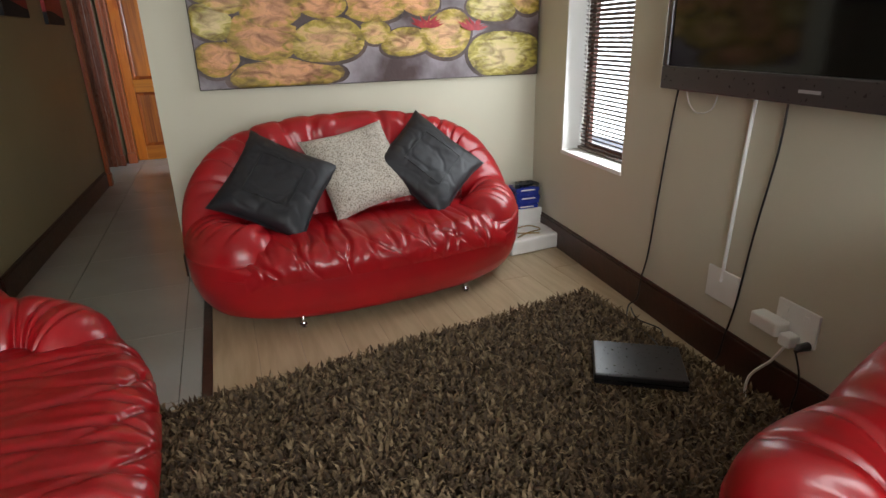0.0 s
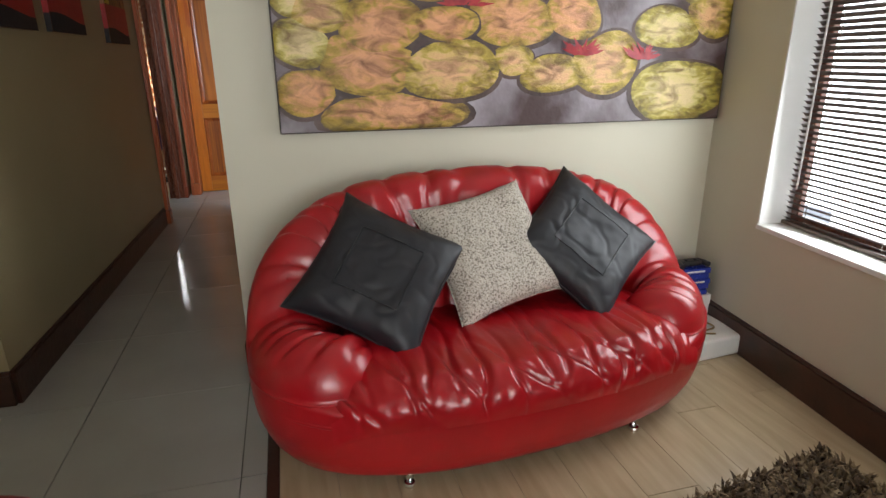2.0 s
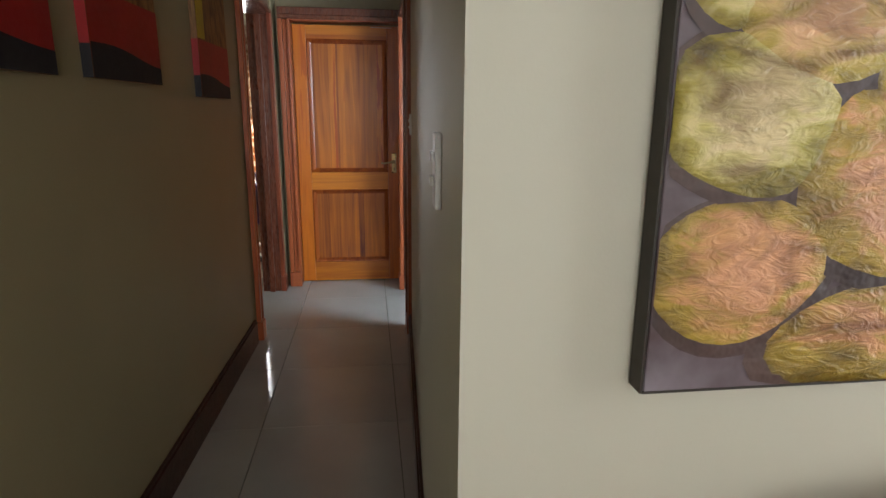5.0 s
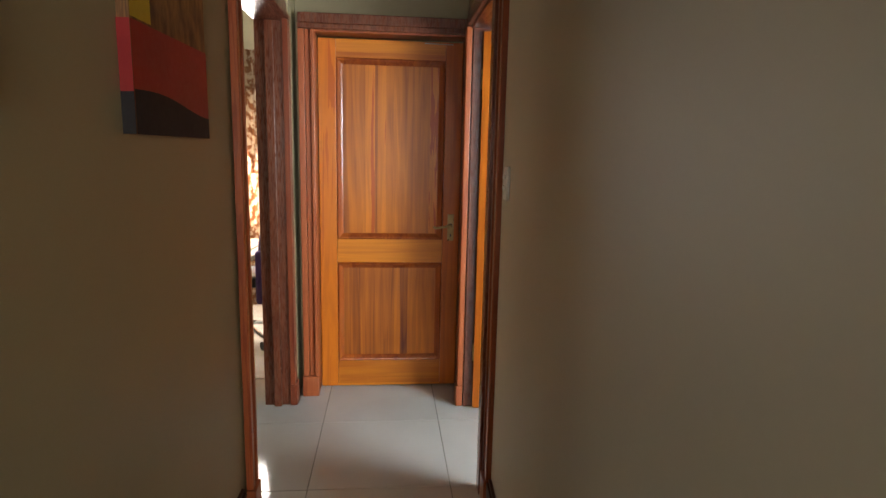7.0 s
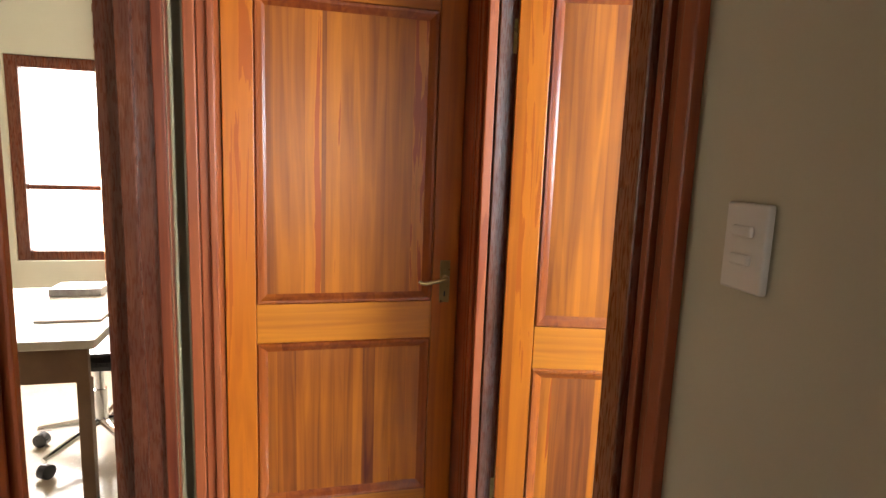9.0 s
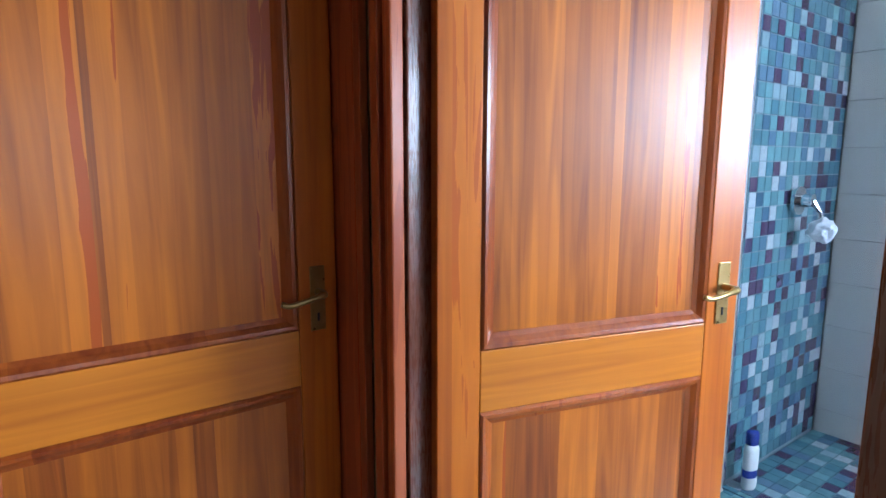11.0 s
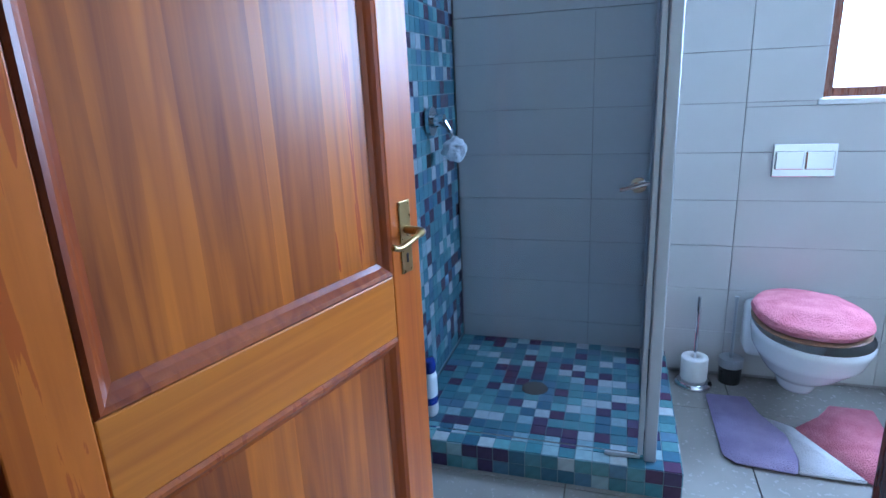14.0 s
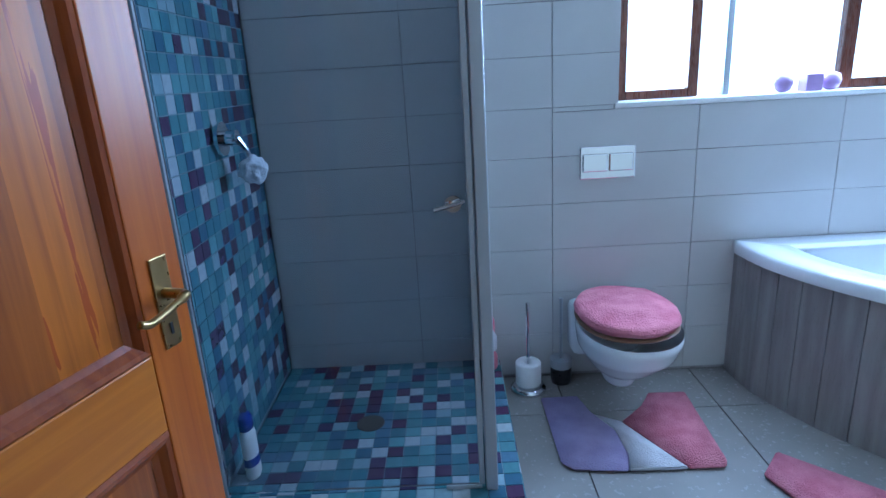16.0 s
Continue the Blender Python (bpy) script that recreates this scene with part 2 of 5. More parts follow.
def glass_mat(name, tint, rough=0.0):
    m, t, b = principled(name, rough)
    n, l = t.nodes, t.links
    tr, gl, mx, fr = n.new("ShaderNodeBsdfTransparent"), n.new("ShaderNodeBsdfGlossy"), n.new("ShaderNodeMixShader"), n.new("ShaderNodeFresnel")
    tr.inputs[0].default_value, gl.inputs["Roughness"].default_value = (*tint, 1), 0.02
    fr.inputs[0].default_value = 1.45
    l.new(fr.outputs[0], mx.inputs[0]), l.new(tr.outputs[0], mx.inputs[1]), l.new(gl.outputs[0], mx.inputs[2])
    l.new(mx.outputs[0], n["Material Output"].inputs[0])
    return m


M_GLASS = glass_mat("shower_glass", (0.92, 0.94, 0.955))
M_CLEAR = glass_mat("window_glass", (0.95, 0.97, 0.97))


# ---- builders ----
def link(name, bm, material, parent=None, label="", smooth=False):
    me = bpy.data.meshes.new(name)
    bmesh.ops.recalc_face_normals(bm, faces=bm.faces)
    bm.to_mesh(me)
    bm.free()
    for m in material if isinstance(material, (list, tuple)) else [material]:
        me.materials.append(m)
    if smooth:
        for p in me.polygons:
            p.use_smooth = True
    ob = new(name, me)
    ob.parent = parent
    if label:
        ob["label"] = label
    return ob


def part(name, bm, material, parent, label="", smooth=False):
    return link(name, bm, material, parent, label, smooth)


def boxes(*spans, bevel=0.0):
    bm = bmesh.new()
    for a, b in spans:
        r = bmesh.ops.create_cube(bm, size=1)["verts"]
        for v in r:
            v.co = [(a[i] + b[i]) / 2 + v.co[i] * (b[i] - a[i]) for i in range(3)]
    if bevel:
        bmesh.ops.bevel(bm, geom=list(bm.edges), offset=bevel, segments=2, affect="EDGES", profile=0.5)
    return bm


def prism(pts, z0, z1):
    bm = bmesh.new()
    lo, hi = [bm.verts.new((x, y, z0)) for x, y in pts], [bm.verts.new((x, y, z1)) for x, y in pts]
    bm.faces.new(lo[::-1]), bm.faces.new(hi)
    for i in range(len(pts)):
        j = (i + 1) % len(pts)
        bm.faces.new((lo[i], lo[j], hi[j], hi[i]))
    return bm


def tube(points, radius, sides=10, closed=False):
    """A round bar along points; radius may be a list."""
    bm = bmesh.new()
    pts = [Vector(p) for p in points]
    rings = []
    for i, p in enumerate(pts):
        d = (pts[min(i + 1, len(pts) - 1)] - pts[max(i - 1, 0)]).normalized()
        q = d.to_track_quat("Z", "Y")
        r = radius[i] if isinstance(radius, (list, tuple)) else radius
        rings.append([bm.verts.new(p + q @ Vector((math.cos(k * math.tau / sides) * r, math.sin(k * math.tau / sides) * r, 0))) for k in range(sides)])
    for a, b in zip(rings, rings[1:]):
        for k in range(sides):
            bm.faces.new((a[k], a[(k + 1) % sides], b[(k + 1) % sides], b[k]))
    bm.faces.new(rings[0][::-1]), bm.faces.new(rings[-1])
    return bm


def lathe(profile, sides=28, sx=1.0, sy=1.0):
    bm = bmesh.new()
    rings = [[bm.verts.new((math.cos(k * math.tau / sides) * r * sx, math.sin(k * math.tau / sides) * r * sy, z)) for k in range(sides)] for r, z in profile]
    for a, b in zip(rings, rings[1:]):
        for k in range(sides):
            bm.faces.new((a[k], a[(k + 1) % sides], b[(k + 1) % sides], b[k]))
    bm.faces.new(rings[0][::-1]), bm.faces.new(rings[-1])
    return bm


def grid_surface(fn, nu, nv, wrap=False):
    bm = bmesh.new()
    vs = [[bm.verts.new(fn(i / (nu if wrap else nu - 1), j / (nv - 1))) for j in range(nv)] for i in range(nu)]
    for i in range(nu if wrap else nu - 1):
        for j in range(nv - 1):
            k = (i + 1) % nu
            bm.faces.new((vs[i][j], vs[k][j], vs[k][j + 1], vs[i][j + 1]))
    return bm


def thing(name, label, category, m=None, group=""):
    ob = new(name)
    if m is not None:
        ob.matrix_world = m
    return tagged(ob, label, category, group)


def structure(name, bm, material, label, category, parent=None):
    return tagged(link(name, bm, material, parent), label, category, kind="structure")


def splined(points, n=10):
    """A smooth line through points."""
    p = [Vector(q) for q in points]
    out = []
    for i in range(len(p) - 1):
        a, b, c, d = p[max(i - 1, 0)], p[i], p[i + 1], p[min(i + 2, len(p) - 1)]
        for k in range(n):
            t = k / n
            out.append(0.5 * (2 * b + (c - a) * t + (2 * a - 5 * b + 4 * c - d) * t * t + (3 * b - a - 3 * c + d) * t ** 3))
    return out + [p[-1]]


# ---- structure ----
H = 2.6
WD = pose(2.59, 4.19, 0, 0, 0, 84.8)  # the wall with the slot window: x along it, y into the room


def corridor_right(y):
    return 0.318 + (y - 4.19) * 0.0502


def corridor_left(y):
    return -0.60 + (y - 4.2) * 0.0333


structure("floor_base", boxes(((-3.4, -2.2, -0.12), (3.0, 10.4, -0.012))), M_GROUT, "dark grout bed under the floor finishes", "floor")
structure("ceiling", boxes(((-3.4, -2.2, H), (3.0, 10.4, H + 0.1))), M_CEIL, "flat white painted plaster ceiling", "ceiling")
structure("wall_corridor_right", prism([(0.318, 4.19), (2.62, 4.19), (2.62, 4.31), (0.45, 4.31), (0.53, 7.06), (0.462, 7.06)], 0, H), [M_WALL], "cream painted wall with a crisp corner to the corridor", "wall")
structure("wall_corridor_left", prism([(-0.60, 4.2), (-0.505, 7.05), (-0.63, 7.05), (-0.72, 4.32), (-3.4, 4.32), (-3.4, 4.2)], 0, H), M_WALLC, "corridor wall turning into the living area, its dim olive light put into the colour", "wall")
structure("wall_south", boxes(((-3.4, -2.2, 0), (-0.4, -2.05, H)), ((2.2, -2.2, 0), (3.0, -2.05, H)), ((-0.4, -2.2, 0), (2.2, -2.05, 0.7)), ((-0.4, -2.2, 2.2), (2.2, -2.05, H))), M_WALL, "cream painted wall around a wide window", "wall")
structure("wall_west", boxes(((-3.4, -2.05, 0), (-3.28, 10.4, H))), M_WALL, "plain cream painted wall", "wall")
w = structure("wall_window_side", boxes(((-1.08, -0.2, 0), (-0.41, 0, 0.622)), ((-1.08, -0.2, 2.15), (-0.41, 0, H)), ((-0.41, -0.2, 0), (0.15, 0, H)), ((-6.4, -0.2, 0), (-1.08, 0, H))), M_WALL, "cream painted wall with a narrow slot window", "wall")
w.matrix_world = WD
structure("wall_end", boxes(((-0.62, 8.30, 0), (-0.39, 8.42, H)), ((0.49, 8.30, 0), (0.6, 8.42, H)), ((-0.39, 8.30, 2.08), (0.49, 8.42, H))), M_WALLC, "wall around the door closing the corridor, corridor dimness in its colour", "wall")
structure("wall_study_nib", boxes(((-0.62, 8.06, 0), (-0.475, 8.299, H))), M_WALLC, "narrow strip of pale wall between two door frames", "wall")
structure("wall_over_study_door", boxes(((-0.63, 7.05, 2.1), (-0.51, 8.06, H))), M_WALLC, "wall over the study doorway, corridor dimness in its colour", "wall")
structure("wall_over_bath_door", boxes(((0.47, 7.06, 2.1), (0.59, 7.98, H))), M_WALLC, "wall over the bathroom doorway, corridor dimness in its colour", "wall")
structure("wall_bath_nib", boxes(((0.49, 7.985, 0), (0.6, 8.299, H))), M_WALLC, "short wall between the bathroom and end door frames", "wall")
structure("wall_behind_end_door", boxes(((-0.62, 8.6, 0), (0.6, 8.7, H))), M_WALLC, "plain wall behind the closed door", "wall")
structure("wall_bath_north", boxes(((0.601, 8.0, 0), (2.9, 8.12, H))), M_MGROUT, "grouted wall behind the mosaic tiles", "wall")
structure("wall_bath_east", boxes(((2.69, 4.43, 0), (2.85, 8.0, 1.17)), ((2.69, 4.43, 2.1), (2.85, 8.0, H)), ((2.69, 6.57, 1.17), (2.85, 8.0, 2.1)), ((2.69, 4.43, 1.17), (2.85, 4.9, 2.1))), M_TUBT, "tiled bathroom wall with a wide high window", "wall")
structure("wall_bath_south", boxes(((0.6, 4.32, 0), (2.85, 4.43, H))), M_WTILE, "pale grey tiled bathroom wall", "wall")
structure("wall_study_north", boxes(((-3.28, 10.25, 0), (-1.78, 10.4, H)), ((-0.85, 10.25, 0), (-0.5, 10.4, H)), ((-1.78, 10.25, 0), (-0.85, 10.4, 0.72)), ((-1.78, 10.25, 1.95), (-0.85, 10.4, H))), M_WALL, "cream study wall with a window", "wall")
structure("wall_study_east", boxes(((-0.62, 8.43, 0), (-0.5, 10.25, H))), M_WALL, "plain cream study wall", "wall")

# baseboards
def baseboard(pts, label):
    for a, b in zip(pts, pts[1:]):
        a, b = Vector((*a, 0)), Vector((*b, 0))
        d = (b - a).normalized()
        n = Vector((-d.y, d.x, 0)) * 0.018
        q = [a, b, b + n, a + n]
        bm = prism([(v.x, v.y) for v in q], 0.0, 0.135)
        n2 = n * 0.6
        q = [a, b, b + n2, a + n2]
        bm2 = prism([(v.x, v.y) for v in q], 0.137, 0.150)
        me = bpy.data.meshes.new("cap")
        bm2.to_mesh(me)
        bm2.free()
        bm.from_mesh(me)
        bpy.data.meshes.remove(me)
        structure("baseboard", bm, M_BASE, label, "baseboard")


baseboard([(-0.599, 4.198), (-0.507, 6.96)][::-1], "dark varnished wooden baseboard along the corridor")
baseboard([(-3.28, 4.198), (-0.599, 4.198)][::-1], "dark varnished wooden baseboard of the living area")
baseboard([(0.32, 4.21), (0.453, 6.97)], "dark varnished wooden baseboard along the corridor")
b = structure("baseboard", boxes(((-6.2, 0.001, 0), (-0.02, 0.02, 0.15)), ((-6.2, 0.001, 0.152), (-0.02, 0.014, 0.165)), bevel=0.003), M_BASE, "dark varnished wooden baseboard below the television", "baseboard")
b.matrix_world = WD
baseboard([(2.57, 4.188), (0.34, 4.188)], "dark varnished wooden baseboard behind the sofa")
structure("trim_floor_strip", boxes(((0.40, -2.05, -0.012), (0.44, 4.188, 0.007)), bevel=0.003), M_BASE, "dark metal threshold strip between tile and laminate", "trim")


def casing(name, label, m, span, height, depth=0.03, w=0.085):
    """Stepped door casing in a local frame: x across the opening, y outwards."""
    th = tagged(thing(name, label, "door frame", m), kind="structure")
    for x0, sgn in ((0, -1), (span, 1)):
        prof = []
        for k, (o, d, ww) in enumerate(((0.0, depth, 0.02), (0.022, depth * 0.6, 0.028), (0.052, depth * 0.95, w - 0.052))):
            a, b = sorted((x0 + sgn * o, x0 + sgn * (o + ww)))
            prof.append(((a, 0.0, 0.12), (b, d, height)))
        part("jamb_casing", boxes(*prof, bevel=0.004), M_REDWOOD, th)
        a, b = sorted((x0 - sgn * 0.002, x0 + sgn * (w + 0.006)))
        part("plinth_block", boxes(((a, -0.001, 0.0), (b, depth + 0.008, 0.119)), bevel=0.005), M_REDWOOD, th)
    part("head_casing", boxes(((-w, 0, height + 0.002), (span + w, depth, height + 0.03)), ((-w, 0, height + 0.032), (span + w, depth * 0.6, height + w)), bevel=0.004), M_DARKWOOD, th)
    return th


# ---- doors ----
def panel_door(name, label, m, lever):
    """A leaf 0.81 wide hinged at x=0; its face looks to -y."""
    W, T, Z = 0.812, 0.04, 2.03
    d = tagged(thing(name, label, "door", m), kind="structure")
    part("stile", boxes(((0, -T, 0.006), (0.098, 0, Z)), bevel=0.003), M_STILE, d)
    part("stile", boxes(((W - 0.098, -T, 0.006), (W, 0, Z)), bevel=0.003), M_STILE, d)
    for a, b in ((0.006, 0.165), (0.772, 0.910), (1.93, Z)):
        part("rail", boxes(((0.0985, -T + 0.001, a), (W - 0.0985, -0.001, b)), bevel=0.003), M_RAIL, d)
    for a, b in ((0.165, 0.772), (0.910, 1.93)):
        part("panel", boxes(((0.1, -T * 0.62, a), (W - 0.1, -T * 0.38, b))), M_PANEL, d)
        bm = bmesh.new()
        x0, x1 = 0.099, W - 0.099
        loops = []
        for off, y in ((0.0, -T + 0.002), (0.006, -T - 0.004), (0.014, -T - 0.002), (0.021, -T + 0.004), (0.025, -T + 0.008), (0.035, -T * 0.6 - 0.002)):
            loops.append([bm.verts.new((x, y, z)) for x, z in ((x0 + off, a + off), (x1 - off, a + off), (x1 - off, b - off), (x0 + off, b - off))])
        for p, q in zip(loops, loops[1:]):
            for k in range(4):
                bm.faces.new((p[k], p[(k + 1) % 4], q[(k + 1) % 4], q[k]))
        part("panel_moulding", bm, M_MOULD, d)
    plate = part("lock_plate", boxes(((W - 0.07, -T - 0.004, 0.905), (W - 0.032, -T - 0.0005, 1.062)), bevel=0.0015), M_BRASS, d, "aged brass lock plate")
    xc = W - 0.051
    pts = splined([(xc, -T - 0.003, 1.0), (xc, -T - 0.04, 1.0), (xc + lever * 0.012, -T - 0.05, 1.0), (xc + lever * 0.045, -T - 0.05, 0.992), (xc + lever * 0.085, -T - 0.05, 0.986), (xc + lever * 0.105, -T - 0.048, 0.992)], 6)
    part("lever", tube(pts, [0.009] * 14 + [0.0065] * (len(pts) - 14), 10), M_BRASS, plate, "curved brass lever handle", True)
    part("keyhole", boxes(((xc - 0.003, -T - 0.0052, 0.928), (xc + 0.003, -T - 0.0042, 0.948))), M_BLACKP, plate)
    for x in (xc - 0.014, xc + 0.014):
        for z in (0.912, 1.055):
            part("screw", tube([(x, -T - 0.005, z), (x, -T - 0.003, z)], 0.003, 8), M_BRASS, plate)
    for z in (0.27, 1.75):
        part("hinge", boxes(((-0.012, -0.012, z), (0.002, 0.006, z + 0.1)), bevel=0.002), M_BRASS, d, "brass butt hinge")
    return d


panel_door("door_1", "closed varnished two-panel timber door at the corridor end", pose(-0.352, 8.30, 0), -1)
panel_door("door_2", "open varnished two-panel timber door to the bathroom", pose(0.528, 7.957, 0, 0, 0, -15.2), -1)
structure("door_frame_end", boxes(((-0.39, 8.16, 0), (-0.356, 8.30, 2.08)), ((0.464, 8.16, 0), (0.49, 8.30, 2.08)), ((-0.356, 8.16, 2.042), (0.464, 8.30, 2.08)), bevel=0.003), M_REDWOOD, "varnished red timber lining of the end door", "door frame")
casing("door_casing_end", "stepped dark timber casing round the end door", pose(0.464, 8.16, 0, 0, 0, 180), 0.82, 2.05)
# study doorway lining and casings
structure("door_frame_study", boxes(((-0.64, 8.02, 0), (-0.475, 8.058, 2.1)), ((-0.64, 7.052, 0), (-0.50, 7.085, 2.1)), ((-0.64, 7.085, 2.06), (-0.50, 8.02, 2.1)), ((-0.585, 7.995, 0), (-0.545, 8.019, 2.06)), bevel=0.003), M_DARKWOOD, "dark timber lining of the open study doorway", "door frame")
casing("door_casing_study", "stepped dark timber casing round the study doorway", pose(-0.5, 8.01, 0, 0, 0, -90), 0.93, 2.07)
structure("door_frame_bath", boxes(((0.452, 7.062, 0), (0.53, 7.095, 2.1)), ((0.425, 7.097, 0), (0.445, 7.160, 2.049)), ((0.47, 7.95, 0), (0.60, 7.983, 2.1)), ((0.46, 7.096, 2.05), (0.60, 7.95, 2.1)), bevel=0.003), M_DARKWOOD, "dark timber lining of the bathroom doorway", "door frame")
casing("door_casing_bath", "stepped dark timber casing round the bathroom doorway", pose(0.466, 7.09, 0, 0, 0, 90), 0.865, 2.06)

# ---- windows ----
w1 = tagged(thing("window_1", "narrow slot window with white reveal", "window", WD), kind="structure")
part("window_sill", boxes(((-1.08, -0.19, 0.607), (-0.41, 0.008, 0.630)), bevel=0.004), M_WHITE, w1, "white painted sill")
for a, b in ((-0.418, -0.409), (-1.081, -1.072)):
    part("reveal", boxes(((a, -0.19, 0.630), (b, -0.001, 2.15))), M_WHITE, w1)
part("window_frame", boxes(((-1.07, -0.18, 0.632), (-1.03, -0.15, 2.14)), ((-0.46, -0.18, 0.632), (-0.42, -0.15, 2.14)), ((-1.03, -0.18, 0.632), (-0.46, -0.15, 0.672)), bevel=0.004), M_DARKWOOD, w1)
bg = structure("backdrop_slot", boxes(((-1.6, -0.9, 0.2), (0.1, -0.88, 2.6))), M_SKYGLOW, "bright overcast sky outside the slot window", "sky")
bg.matrix_world = WD
blind = thing("venetian_blind", "dark venetian blind with open slats in the slot window", "blind", WD)
slat = None
for i in range(64):
    z = 0.66 + i * 0.0235
    if slat is None:
        bm = grid_surface(lambda u, v: (-1.06 + u * 0.63, -0.11 + (v - 0.5) * 0.024, 0.004 * (1 - (2 * v - 1) ** 2) + (v - 0.5) * 0.016), 2, 5)
        bmesh.ops.solidify(bm, geom=list(bm.faces), thickness=0.0012)
        slat = part("slat", bm, M_SLAT, blind)
        slat.location.z = z
    else:
        s = new("slat", slat.data)
        s.parent, s.location.z = blind, z
part("bottom_rail", boxes(((-1.06, -0.122, 0.634), (-0.43, -0.098, 0.65)), bevel=0.003), M_SLAT, blind)
for x in (-0.93, -0.56):
    part("ladder_cord", tube([(x, -0.096, 0.642), (x, -0.096, 2.14)], 0.0016, 6), M_SLAT, blind)
part("tilt_wand", tube([(-0.50, -0.085, 0.80), (-0.497, -0.085, 2.1)], 0.004, 8), M_WPL, blind)

w2 = tagged(thing("window_2", "wide bathroom window with dark frames over a white sill", "window"), kind="structure")
part("window_sill", boxes(((2.672, 4.9, 1.155), (2.85, 6.585, 1.178)), bevel=0.004), M_WHITE, w2, "white sill")
for a, b in ((6.52, 6.565), (6.235, 6.275), (6.11, 6.135), (5.63, 5.68), (5.2, 5.24)):
    part("mullion", boxes(((2.75, a, 1.18), (2.79, b, 2.1)), bevel=0.004), M_DARKWOOD if a != 6.11 else M_ALU, w2)
part("sash_rail", boxes(((2.752, 6.275, 1.18), (2.788, 6.52, 1.215)), bevel=0.004), M_DARKWOOD, w2)
part("sash_rail", boxes(((2.752, 5.24, 1.18), (2.788, 5.63, 1.215)), bevel=0.004), M_DARKWOOD, w2)
p = part("pane", boxes(((2.768, 4.95, 1.18), (2.772, 6.54, 2.1))), M_CLEAR, w2)
p.visible_shadow = False
structure("backdrop_bath", boxes(((4.2, 3.0, 0.3), (4.22, 8.5, 4.5))), M_SKYGLOW2, "bright hazy sky outside the bathroom window", "sky")

w3 = tagged(thing("window_3", "dark framed study window with bright sky", "window"), kind="structure")
part("window_frame", boxes(((-1.78, 10.27, 0.72), (-1.71, 10.33, 1.95)), ((-0.92, 10.27, 0.72), (-0.85, 10.33, 1.95)), ((-1.71, 10.27, 0.72), (-0.92, 10.33, 0.78)), ((-1.71, 10.27, 1.88), (-0.92, 10.33, 1.95)), bevel=0.005), M_DARKWOOD, w3)
part("transom", boxes(((-1.71, 10.28, 1.16), (-0.92, 10.32, 1.19)), bevel=0.004), M_DARKWOOD, w3)
structure("backdrop_study", boxes(((-4, 11.4, -0.5), (1.5, 11.42, 3.6))), M_SKYGLOW, "bright sky outside the study window", "sky")
structure("backdrop_living", boxes(((-4, -3.5, -0.5), (5, -3.48, 3.6))), M_SKYGLOW2, "bright sky outside the living room window", "sky")
w4 = tagged(thing("window_4", "wide living room window behind the seating", "window"), kind="structure")
for x in (-0.4, 0.45, 1.3, 2.15):
    part("mullion", boxes(((x, -2.16, 0.7), (x + 0.05, -2.1, 2.2)), bevel=0.004), M_DARKWOOD, w4)
structure("ground", boxes(((-300, -300, -0.4), (300, 300, -0.3))), M_ROOFTILE, "plain ground outside the house", "ground")


# ---- sofas ----
def superpoint(a, b, th, n=2.6):
    c, s = math.cos(th), math.sin(th)
    return math.copysign(abs(c) ** (2 / n), c) * a, math.copysign(abs(s) ** (2 / n), s) * b


